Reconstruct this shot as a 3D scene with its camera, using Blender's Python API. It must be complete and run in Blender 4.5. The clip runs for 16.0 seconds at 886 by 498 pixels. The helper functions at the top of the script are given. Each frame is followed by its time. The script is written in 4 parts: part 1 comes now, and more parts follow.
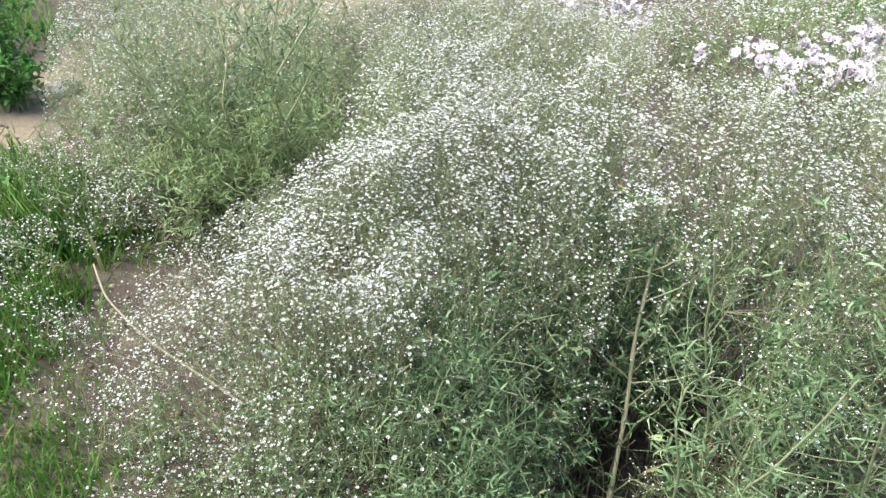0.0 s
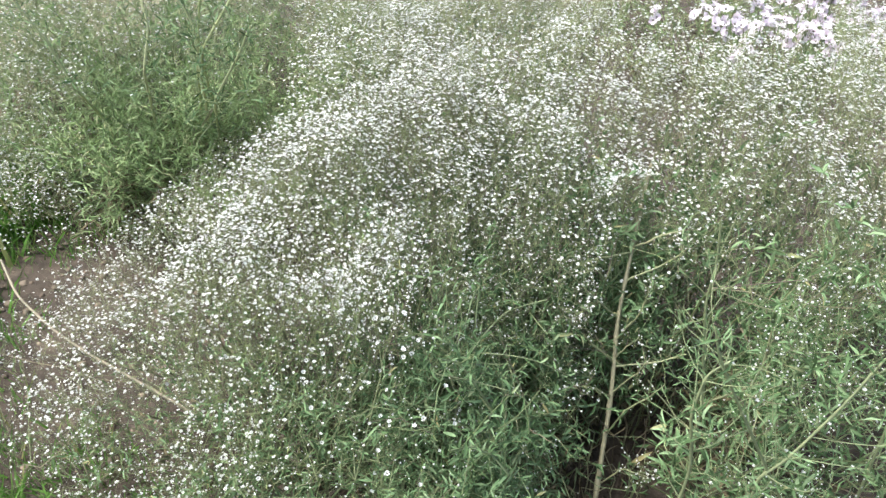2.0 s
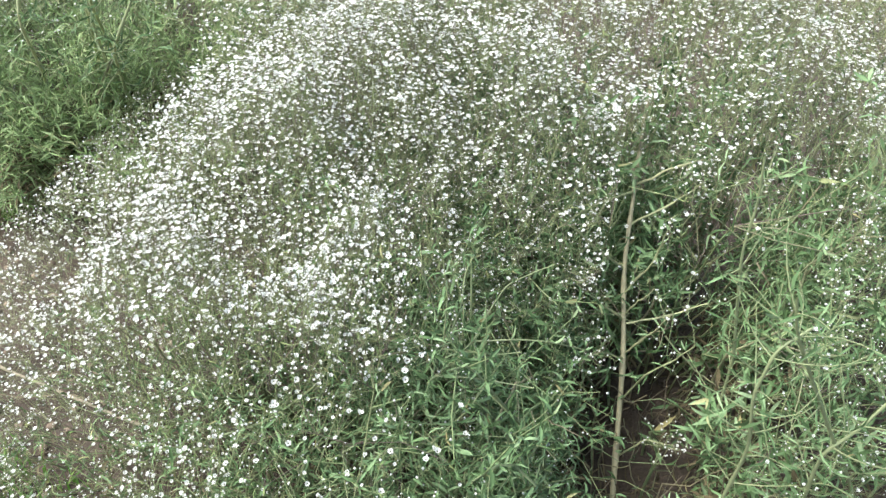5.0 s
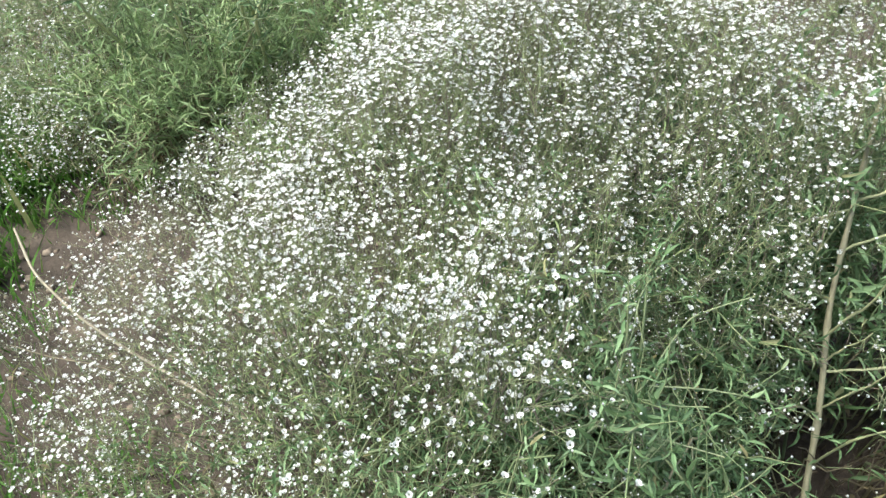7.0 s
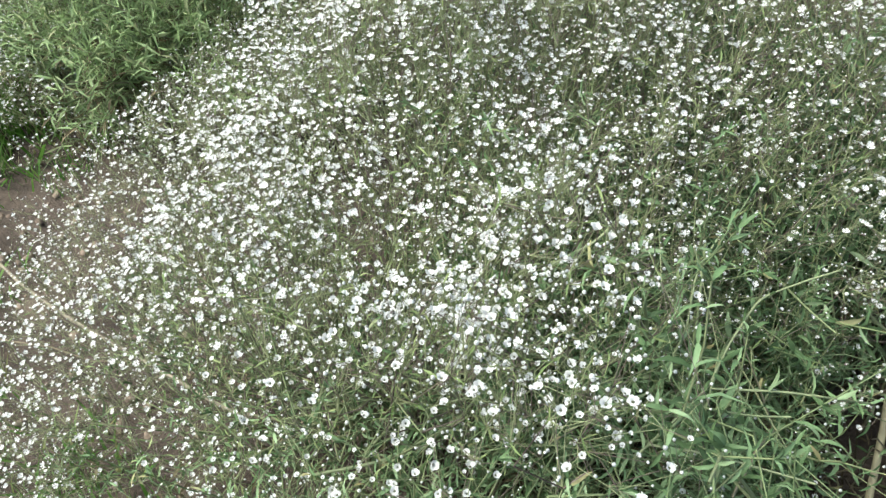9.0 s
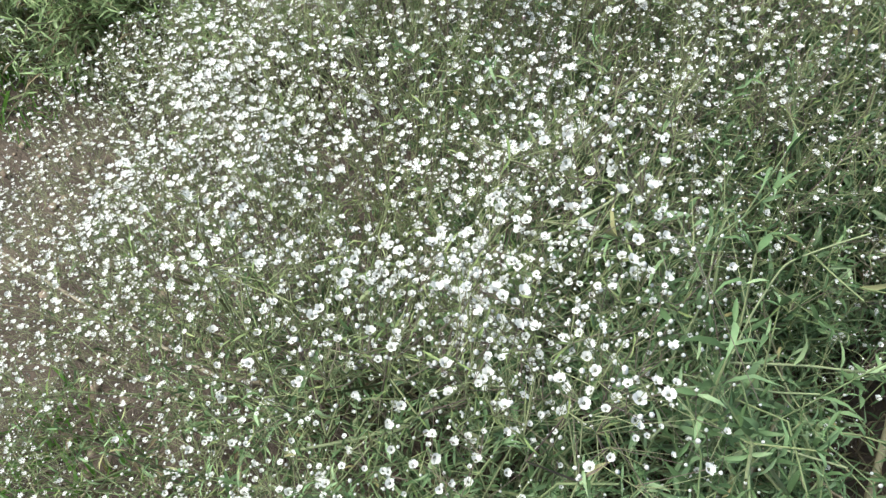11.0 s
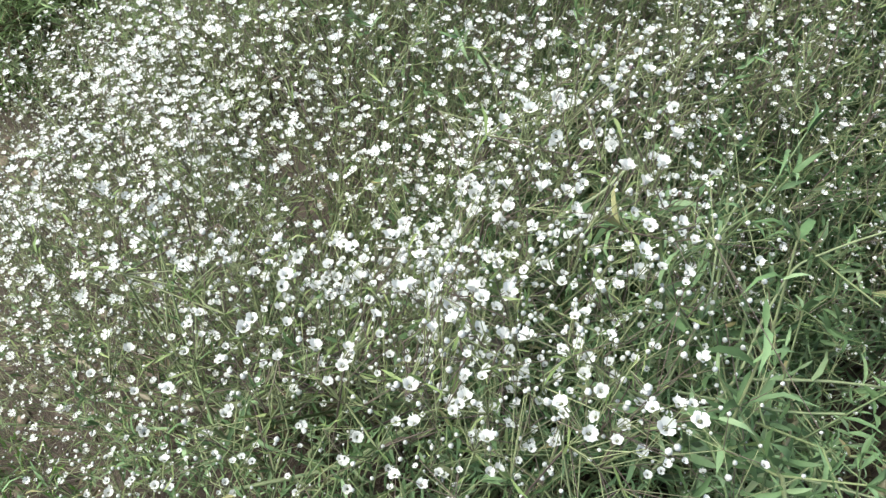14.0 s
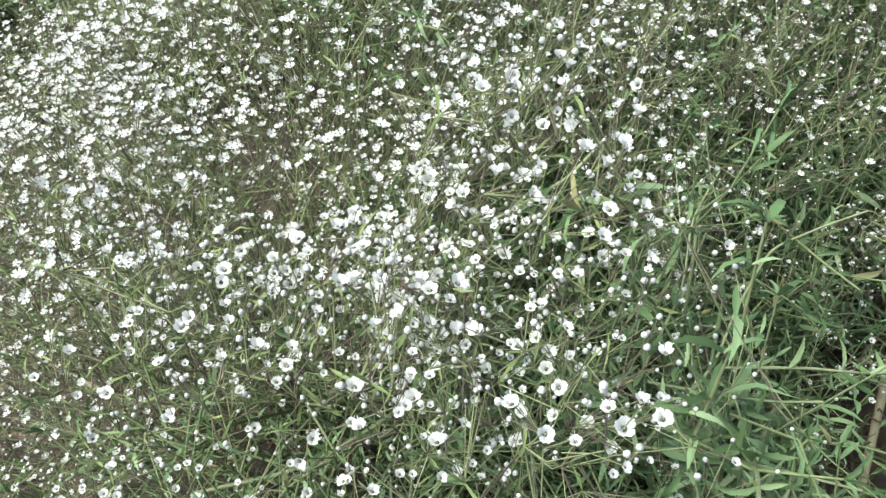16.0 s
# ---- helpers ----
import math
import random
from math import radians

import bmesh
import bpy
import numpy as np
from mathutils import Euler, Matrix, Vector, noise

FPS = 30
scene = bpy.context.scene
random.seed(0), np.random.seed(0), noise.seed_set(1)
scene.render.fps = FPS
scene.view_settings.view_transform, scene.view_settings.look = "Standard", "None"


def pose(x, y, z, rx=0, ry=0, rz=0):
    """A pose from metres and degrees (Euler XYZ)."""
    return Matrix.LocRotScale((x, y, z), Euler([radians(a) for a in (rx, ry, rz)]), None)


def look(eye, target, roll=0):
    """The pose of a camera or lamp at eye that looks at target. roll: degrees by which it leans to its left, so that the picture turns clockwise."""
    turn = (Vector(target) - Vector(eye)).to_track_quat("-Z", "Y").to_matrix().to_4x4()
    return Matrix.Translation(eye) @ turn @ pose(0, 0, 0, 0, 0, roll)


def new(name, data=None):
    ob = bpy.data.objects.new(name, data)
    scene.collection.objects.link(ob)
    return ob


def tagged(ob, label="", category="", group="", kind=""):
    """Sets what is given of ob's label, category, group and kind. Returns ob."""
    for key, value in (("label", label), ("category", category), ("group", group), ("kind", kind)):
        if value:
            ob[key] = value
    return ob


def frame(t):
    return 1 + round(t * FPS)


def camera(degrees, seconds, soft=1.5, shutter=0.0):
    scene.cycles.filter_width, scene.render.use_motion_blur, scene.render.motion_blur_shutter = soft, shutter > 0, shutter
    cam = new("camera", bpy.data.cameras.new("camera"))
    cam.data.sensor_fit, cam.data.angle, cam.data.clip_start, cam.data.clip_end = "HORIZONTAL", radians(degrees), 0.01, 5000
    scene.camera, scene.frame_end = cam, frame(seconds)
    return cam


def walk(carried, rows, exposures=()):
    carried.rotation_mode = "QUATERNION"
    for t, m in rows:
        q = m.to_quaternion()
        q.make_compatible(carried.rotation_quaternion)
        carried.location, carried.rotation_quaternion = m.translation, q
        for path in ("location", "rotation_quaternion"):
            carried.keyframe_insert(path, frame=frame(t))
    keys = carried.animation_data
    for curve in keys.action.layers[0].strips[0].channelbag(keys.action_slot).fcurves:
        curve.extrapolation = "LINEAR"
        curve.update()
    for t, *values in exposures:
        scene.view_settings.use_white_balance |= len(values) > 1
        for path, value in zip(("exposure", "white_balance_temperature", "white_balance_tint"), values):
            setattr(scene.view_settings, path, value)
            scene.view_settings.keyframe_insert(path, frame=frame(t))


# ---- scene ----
cam = camera(59.1, 16.0, soft=1.4, shutter=0.25)
PATH = [
    (0.0, pose(0.0, 0.0, 1.67, 56.81, -0.61, 0.4)),
    (0.5, pose(0.0071, -0.0112, 1.6682, 56.57, -0.75, 0.58)),
    (1.0, pose(-0.0224, 0.0077, 1.6493, 56.35, -0.77, 0.47)),
    (1.5, pose(-0.0806, 0.0912, 1.6184, 55.78, -1.52, -2.62)),
    (2.0, pose(-0.1203, 0.1561, 1.5941, 54.96, -2.41, -5.98)),
    (2.5, pose(-0.1208, 0.1968, 1.5732, 54.29, -2.4, -7.77)),
    (3.0, pose(-0.1362, 0.2283, 1.5658, 53.14, -2.56, -9.91)),
    (3.2, pose(-0.1447, 0.2594, 1.5543, 52.67, -2.59, -10.52)),
    (5.3, pose(-0.1556, 0.451, 1.4812, 49.04, -0.23, -13.09)),
    (5.5, pose(-0.1332, 0.4539, 1.475, 49.18, 0.22, -10.11)),
    (6.0, pose(-0.1382, 0.4906, 1.4479, 49.59, 1.22, -6.28)),
    (6.5, pose(-0.157, 0.5766, 1.4055, 49.28, 1.51, -4.47)),
    (7.0, pose(-0.1685, 0.6298, 1.3617, 48.87, 1.94, -3.29)),
    (7.5, pose(-0.1717, 0.6756, 1.3347, 47.42, 1.62, -3.44)),
    (8.0, pose(-0.174, 0.7315, 1.3025, 46.42, 1.49, -3.56)),
    (8.5, pose(-0.1736, 0.7723, 1.2775, 45.65, 2.09, -3.95)),
    (9.0, pose(-0.1723, 0.8107, 1.2468, 44.48, 2.69, -4.62)),
    (9.5, pose(-0.175, 0.8385, 1.2267, 43.31, 2.47, -4.69)),
    (10.0, pose(-0.1792, 0.8476, 1.2146, 42.2, 2.36, -4.66)),
    (10.2, pose(-0.18, 0.8504, 1.213, 41.79, 2.25, -4.73)),
    (12.3, pose(-0.1915, 0.9041, 1.162, 40.37, 0.84, -6.58)),
    (12.5, pose(-0.1944, 0.9058, 1.1545, 40.58, 0.61, -6.56)),
    (13.0, pose(-0.1906, 0.9149, 1.1412, 41.2, 0.41, -6.35)),
    (13.5, pose(-0.1812, 0.9198, 1.1247, 42.13, 0.33, -6.78)),
    (14.0, pose(-0.1777, 0.925, 1.1164, 42.24, 0.28, -7.44)),
    (14.5, pose(-0.1731, 0.9325, 1.1004, 41.76, 0.33, -7.95)),
    (15.0, pose(-0.1744, 0.9405, 1.1038, 41.33, -0.14, -8.19)),
    (15.5, pose(-0.1665, 0.9392, 1.106, 41.45, -0.07, -8.26)),
    (16.0, pose(-0.1574, 0.9395, 1.0966, 41.52, 0.28, -8.91)),
]
walk(cam, PATH, exposures=[(0.0, 1.52, 6350, 3), (3.0, 1.45, 6350, 3), (5.5, 1.57, 6350, 1), (8.0, 1.39, 6350, 0.5), (13.0, 1.23, 6400, 0), (16.0, 1.23, 6400, 0)])

# ---- world and light: bright overcast summer day ----
SUN_EL, SUN_AZ = radians(60), radians(270)
world = bpy.data.worlds.new("overcast_sky")
scene.world = world
world.use_nodes = True
wt = world.node_tree
sky = wt.nodes.new("ShaderNodeTexSky")
sky.sky_type, sky.sun_disc, sky.sun_elevation, sky.sun_rotation = "NISHITA", False, SUN_EL, SUN_AZ
sky.dust_density, sky.ozone_density, sky.air_density = 4.0, 1.0, 1.0
wt.nodes["Background"].inputs["Strength"].default_value = 0.11
wt.links.new(sky.outputs[0], wt.nodes["Background"].inputs["Color"])
lamp = bpy.data.lights.new("sun", "SUN")
lamp.energy, lamp.angle, lamp.color = 2.6, radians(40), (1.0, 0.975, 0.935)
sun = new("sun", lamp)
sun.matrix_world = look((0, 0, 20), (20 * math.sin(SUN_AZ) / math.tan(SUN_EL) * -1, 20 * math.cos(SUN_AZ) / math.tan(SUN_EL) * -1, 0))

RNG = np.random.default_rng(7)
Z = np.array([0.0, 0.0, 1.0])


# ---- materials ----
def node_mat(name):
    m = bpy.data.materials.new(name)
    m.use_nodes = True
    nt = m.node_tree
    return m, nt, nt.nodes["Principled BSDF"]


def ramp(nt, fac, stops):
    r = nt.nodes.new("ShaderNodeValToRGB")
    el = r.color_ramp.elements
    el[0].position, el[0].color = stops[0][0], (*stops[0][1], 1)
    el[1].position, el[1].color = stops[-1][0], (*stops[-1][1], 1)
    for p, c in stops[1:-1]:
        e = el.new(p)
        e.color = (*c, 1)
    nt.links.new(fac, r.inputs["Fac"])
    return r.outputs["Color"]


def tex(nt, scale, detail=4.0, rough=0.6, kind="ShaderNodeTexNoise"):
    t = nt.nodes.new(kind)
    co = nt.nodes.new("ShaderNodeNewGeometry")
    nt.links.new(co.outputs["Position"], t.inputs["Vector"])
    t.inputs["Scale"].default_value = scale
    if kind == "ShaderNodeTexNoise":
        t.inputs["Detail"].default_value, t.inputs["Roughness"].default_value = detail, rough
    return t.outputs[0]


def mix(nt, fac, a, b, mode="MIX"):
    n = nt.nodes.new("ShaderNodeMix")
    n.data_type, n.blend_type = "RGBA", mode
    if isinstance(fac, float):
        n.inputs[0].default_value = fac
    else:
        nt.links.new(fac, n.inputs[0])
    for s, v in ((6, a), (7, b)):
        if isinstance(v, tuple):
            n.inputs[s].default_value = (*v, 1)
        else:
            nt.links.new(v, n.inputs[s])
    return n.outputs[2]


def rand(nt, island):
    if island:
        return nt.nodes.new("ShaderNodeNewGeometry").outputs["Random Per Island"]
    return nt.nodes.new("ShaderNodeObjectInfo").outputs["Random"]


def bump(nt, bsdf, height, strength, distance):
    b = nt.nodes.new("ShaderNodeBump")
    b.inputs["Strength"].default_value, b.inputs["Distance"].default_value = strength, distance
    nt.links.new(height, b.inputs["Height"])
    nt.links.new(b.outputs["Normal"], bsdf.inputs["Normal"])


def thin(name, stops, island, gloss=0.55, through_light=0.14, grain=260.0):
    """Leaf or petal: colour by a ramp over pieces and fine grain, part of the light passing through."""
    m, nt, bsdf = node_mat(name)
    col = ramp(nt, rand(nt, island), stops)
    g = tex(nt, grain, 3.0)
    col = mix(nt, 0.35, col, ramp(nt, g, [(0.3, (0.45, 0.45, 0.45)), (0.7, (0.6, 0.6, 0.6))]), "OVERLAY")
    nt.links.new(col, bsdf.inputs["Base Color"])
    bsdf.inputs["Roughness"].default_value = gloss
    bsdf.inputs["Specular IOR Level"].default_value = 0.25
    tr = nt.nodes.new("ShaderNodeBsdfTranslucent")
    nt.links.new(col, tr.inputs["Color"])
    ms = nt.nodes.new("ShaderNodeMixShader")
    ms.inputs[0].default_value = through_light
    nt.links.new(bsdf.outputs[0], ms.inputs[1])
    nt.links.new(tr.outputs[0], ms.inputs[2])
    nt.links.new(ms.outputs[0], nt.nodes["Material Output"].inputs["Surface"])
    return m


LEAF_STOPS = [(0.0, (0.056, 0.094, 0.038)), (0.45, (0.115, 0.188, 0.08)), (0.8, (0.192, 0.285, 0.142)), (0.96, (0.24, 0.32, 0.175)), (1.0, (0.29, 0.25, 0.12))]
OLIVE_STOPS = [(0.0, (0.1, 0.145, 0.05)), (0.5, (0.17, 0.23, 0.085)), (1.0, (0.26, 0.3, 0.13))]
leaf_i = thin("gypsophila_leaf", LEAF_STOPS, True)
leaf_o = thin("gypsophila_leaf_single", LEAF_STOPS, False)
olive_leaf = thin("gypsophila_upper_leaf", OLIVE_STOPS, True)
fresh_leaf = thin("fresh_leaf", [(0.0, (0.15, 0.22, 0.09)), (0.5, (0.25, 0.345, 0.15)), (0.85, (0.34, 0.43, 0.215)), (1.0, (0.42, 0.44, 0.24))], True, 0.5, 0.35)
dry_leaf = thin("withered_leaf", [(0.0, (0.06, 0.05, 0.03)), (0.6, (0.11, 0.09, 0.05)), (1.0, (0.2, 0.165, 0.1))], True, 0.8, 0.15)
PETAL_STOPS = [(0.0, (0.66, 0.655, 0.635)), (0.5, (0.72, 0.72, 0.7)), (1.0, (0.78, 0.78, 0.76))]
petal_i = thin("white_petal", PETAL_STOPS, True, 0.6, 0.35, 900.0)
petal_o = thin("white_petal_single", PETAL_STOPS, False, 0.6, 0.35, 900.0)
calyx_mat = thin("green_calyx", [(0.0, (0.14, 0.17, 0.09)), (0.5, (0.22, 0.23, 0.14)), (1.0, (0.27, 0.2, 0.2))], True, 0.6, 0.1)
heart_mat = thin("flower_heart", [(0.0, (0.07, 0.085, 0.05)), (1.0, (0.13, 0.14, 0.085))], True, 0.6, 0.1)
pink_petal = thin("pale_pink_petal", [(0.0, (0.72, 0.55, 0.68)), (0.5, (0.82, 0.7, 0.8)), (1.0, (0.88, 0.83, 0.86))], True, 0.6, 0.35, 400.0)
weed_leaf = thin("weed_leaf", [(0.0, (0.05, 0.13, 0.03)), (0.5, (0.085, 0.22, 0.045)), (1.0, (0.14, 0.31, 0.075))], True, 0.5, 0.3)
grass_mat = thin("grass_blade", [(0.0, (0.07, 0.16, 0.025)), (0.5, (0.12, 0.26, 0.045)), (0.85, (0.18, 0.33, 0.08)), (1.0, (0.3, 0.26, 0.12))], True, 0.5, 0.35)


def stalk(name, stops, island, grain=180.0):
    m, nt, bsdf = node_mat(name)
    col = ramp(nt, rand(nt, island), stops)
    n = tex(nt, grain, 4.0)
    col = mix(nt, 0.5, col, ramp(nt, n, [(0.3, (0.38, 0.36, 0.34)), (0.7, (0.64, 0.64, 0.62))]), "OVERLAY")
    nt.links.new(col, bsdf.inputs["Base Color"])
    bsdf.inputs["Roughness"].default_value = 0.6
    bump(nt, bsdf, n, 0.3, 0.001)
    return m


stem_o = stalk("green_stem", [(0.0, (0.12, 0.165, 0.075)), (0.5, (0.165, 0.215, 0.1)), (0.85, (0.24, 0.275, 0.145)), (1.0, (0.23, 0.185, 0.13))], False)
bloom_stem = stalk("flowering_stem", [(0.0, (0.11, 0.13, 0.06)), (0.6, (0.17, 0.2, 0.09)), (1.0, (0.19, 0.15, 0.1))], False)
thick_stem = stalk("woody_stem", [(0.0, (0.25, 0.235, 0.15)), (1.0, (0.32, 0.29, 0.19))], False, 90.0)
twig_i = stalk("branchlet", [(0.0, (0.1, 0.07, 0.065)), (0.28, (0.17, 0.135, 0.11)), (0.38, (0.18, 0.205, 0.105)), (1.0, (0.29, 0.325, 0.17))], True)
twig_far = stalk("olive_branchlet", [(0.0, (0.2, 0.185, 0.125)), (0.3, (0.26, 0.28, 0.15)), (1.0, (0.4, 0.43, 0.24))], True)
pale_twig = stalk("pale_side_twig", [(0.0, (0.11, 0.155, 0.068)), (0.6, (0.16, 0.205, 0.095)), (1.0, (0.23, 0.26, 0.135))], True)
pale_stem = stalk("pale_green_stem", [(0.0, (0.165, 0.205, 0.1)), (1.0, (0.22, 0.25, 0.135))], False, 90.0)
shrub_stem = stalk("pale_yellow_green_stem", [(0.0, (0.36, 0.4, 0.2)), (1.0, (0.46, 0.48, 0.28))], False, 90.0)
arm_mat = stalk("pale_side_branch", [(0.0, (0.27, 0.29, 0.16)), (1.0, (0.34, 0.34, 0.2))], False, 90.0)
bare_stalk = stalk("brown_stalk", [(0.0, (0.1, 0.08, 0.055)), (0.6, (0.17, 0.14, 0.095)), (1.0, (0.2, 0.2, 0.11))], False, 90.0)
dry_stem = stalk("dry_stem", [(0.0, (0.2, 0.17, 0.12)), (1.0, (0.27, 0.23, 0.17))], False, 90.0)

soil_mat, nt, bsdf = node_mat("brown_soil")
big, mid, fine = tex(nt, 1.3, 5.0), tex(nt, 14.0, 6.0, 0.7), tex(nt, 140.0, 5.0, 0.75)
c1 = ramp(nt, mid, [(0.3, (0.04, 0.03, 0.023)), (0.55, (0.082, 0.061, 0.047)), (0.75, (0.148, 0.114, 0.089))])
c2 = ramp(nt, fine, [(0.3, (0.3, 0.29, 0.28)), (0.7, (0.7, 0.7, 0.7))])
col = mix(nt, 0.7, c1, c2, "OVERLAY")
pale = ramp(nt, big, [(0.6, (0, 0, 0)), (0.75, (1, 1, 1))])
col = mix(nt, pale, col, mix(nt, 0.7, (0.24, 0.19, 0.14), c2, "OVERLAY"))
# trodden pale earth of the path past the bed's corner
where = nt.nodes.new("ShaderNodeVectorMath")
where.operation = "DOT_PRODUCT"
where.inputs[1].default_value = (-1.0, 0.6, 0.0)
nt.links.new(nt.nodes.new("ShaderNodeNewGeometry").outputs["Position"], where.inputs[0])
ragged = nt.nodes.new("ShaderNodeMath")
ragged.operation = "MULTIPLY_ADD"
ragged.inputs[1].default_value = 0.9
nt.links.new(mid, ragged.inputs[0])
nt.links.new(where.outputs["Value"], ragged.inputs[2])
spread = nt.nodes.new("ShaderNodeMath")
spread.operation = "DIVIDE"
spread.inputs[1].default_value = 10.0
nt.links.new(ragged.outputs[0], spread.inputs[0])
edge = ramp(nt, spread.outputs[0], [(0.42, (0, 0, 0)), (0.47, (1, 1, 1)), (0.54, (1, 1, 1)), (0.6, (0, 0, 0))])
col = mix(nt, edge, col, mix(nt, 0.7, (0.29, 0.23, 0.165), c2, "OVERLAY"))
nt.links.new(col, bsdf.inputs["Base Color"])
bsdf.inputs["Roughness"].default_value = 0.95
bump(nt, bsdf, fine, 0.7, 0.012)

stone_mat, nt, bsdf = node_mat("pale_stone")
s1 = tex(nt, 30.0, 6.0)
nt.links.new(ramp(nt, s1, [(0.3, (0.42, 0.38, 0.32)), (0.7, (0.68, 0.63, 0.55))]), bsdf.inputs["Base Color"])
bsdf.inputs["Roughness"].default_value = 0.9
bump(nt, bsdf, s1, 0.5, 0.01)

clod_mat, nt, bsdf = node_mat("soil_clod")
s1 = tex(nt, 80.0, 6.0)
nt.links.new(mix(nt, rand(nt, True), ramp(nt, s1, [(0.3, (0.09, 0.065, 0.05)), (0.7, (0.18, 0.13, 0.1))]), (0.27, 0.21, 0.16)), bsdf.inputs["Base Color"])
bsdf.inputs["Roughness"].default_value = 0.95
bump(nt, bsdf, s1, 0.6, 0.006)


# ---- mesh helpers ----
def mesh_from(name, verts, faces, mats, index=None, smooth=False):
    """A mesh from arrays: faces is a list of arrays of equal-sided polygons."""
    me = bpy.data.meshes.new(name)
    loops = np.concatenate([f.ravel() for f in faces]).astype(np.int32)
    sizes = np.concatenate([np.full(len(f), f.shape[1]) for f in faces]).astype(np.int32)
    me.vertices.add(len(verts))
    me.vertices.foreach_set("co", np.asarray(verts, dtype=np.float32).ravel())
    me.loops.add(len(loops))
    me.loops.foreach_set("vertex_index", loops)
    me.polygons.add(len(sizes))
    me.polygons.foreach_set("loop_start", np.concatenate([[0], np.cumsum(sizes)[:-1]]).astype(np.int32))
    me.polygons.foreach_set("loop_total", sizes)
    for m in mats:
        me.materials.append(m)
    if index is not None:
        me.polygons.foreach_set("material_index", np.asarray(index, dtype=np.int32))
    if smooth:
        me.polygons.foreach_set("use_smooth", np.ones(len(sizes), dtype=bool))
    me.update()
    me.validate()
    return me


def child(name, me, parent, label="", kind=""):
    ob = new(name, me)
    ob.parent = parent
    ob.matrix_parent_inverse = parent.matrix_basis.inverted()
    return tagged(ob, label, kind=kind)


def unit(v):
    return v / np.maximum(np.linalg.norm(v, axis=-1, keepdims=True), 1e-9)


def frames_for(axis, spin):
    """Rotations whose z is axis, turned about it by spin; shape (n, 3, 3), columns are x, y, z."""
    axis = unit(axis)
    ref = np.where(np.abs(axis[:, 2:3]) > 0.95, np.array([[1.0, 0, 0]]), np.array([[0, 0, 1.0]]))
    x = unit(np.cross(ref, axis))
    y = np.cross(axis, x)
    c, s = np.cos(spin)[:, None], np.sin(spin)[:, None]
    return np.stack([x * c + y * s, y * c - x * s, axis], axis=2)


def scatter(template, rot, pos, size):
    """Copies of a template (verts, tris, index) laid out as one set of arrays."""
    v, f, ix = template
    n = len(pos)
    verts = np.einsum("nij,vj->nvi", rot, v) * np.reshape(size, (n, 1, -1)) + pos[:, None, :]
    faces = f[None] + (np.arange(n) * len(v))[:, None, None]
    return verts.reshape(-1, 3), faces.reshape(-1, f.shape[1]), np.tile(ix, n)


class Bag:
    """Gathers scattered triangles that become one mesh."""

    def __init__(self):
        self.v, self.f, self.i, self.n = [], [], [], 0

    def put(self, v, f, i):
        if len(v):
            self.v.append(v), self.f.append(f + self.n), self.i.append(i)
            self.n += len(v)

    def mesh(self, name, mats, smooth=False):
        return mesh_from(name, np.concatenate(self.v), [np.concatenate(self.f)], mats, np.concatenate(self.i), smooth)


def tubes(p0, p1, r0, r1, bend=None, sides=3):
    """Short stalks from p0 to p1, in two lengths where bend gives the shift of the middle. Triangles."""
    n = len(p0)
    rings = [(p0, r0), (p1, r1)] if bend is None else [(p0, r0), ((p0 + p1) / 2 + bend, (r0 + r1) / 2), (p1, r1)]
    fr = frames_for(p1 - p0, np.zeros(n))
    ang = np.arange(sides) * 2 * math.pi / sides
    circ = np.stack([np.cos(ang), np.sin(ang), 0 * ang], 1)
    dirs = np.einsum("nij,aj->nai", fr, circ)
    verts = np.stack([c[:, None, :] + dirs * np.reshape(r, (-1, 1, 1)) for c, r in rings], 1)
    k = len(rings)
    f = []
    for a in range(k - 1):
        for s in range(sides):
            t = (s + 1) % sides
            f += [(a * sides + s, a * sides + t, a * sides + sides + t), (a * sides + s, a * sides + sides + t, a * sides + sides + s)]
    f = np.array(f)
    faces = f[None] + (np.arange(n) * k * sides)[:, None, None]
    return verts.reshape(-1, 3), faces.reshape(-1, 3), np.zeros(n * len(f), dtype=int)


def rod(points, radii, sides=6):
    """One stem along a line of points: verts and quads, with swollen joints given by the radii."""
    p = np.asarray(points, float)
    t = unit(np.gradient(p, axis=0))
    x = unit(np.cross(t, np.array([0.31, 0.93, 0.17])))
    y = np.cross(t, x)
    ang = np.arange(sides) * 2 * math.pi / sides
    v = p[:, None] + (x[:, None] * np.cos(ang)[None, :, None] + y[:, None] * np.sin(ang)[None, :, None]) * np.asarray(radii)[:, None, None]
    q = [(a * sides + s, a * sides + (s + 1) % sides, (a + 1) * sides + (s + 1) % sides, (a + 1) * sides + s) for a in range(len(p) - 1) for s in range(sides)]
    return v.reshape(-1, 3), np.array(q)


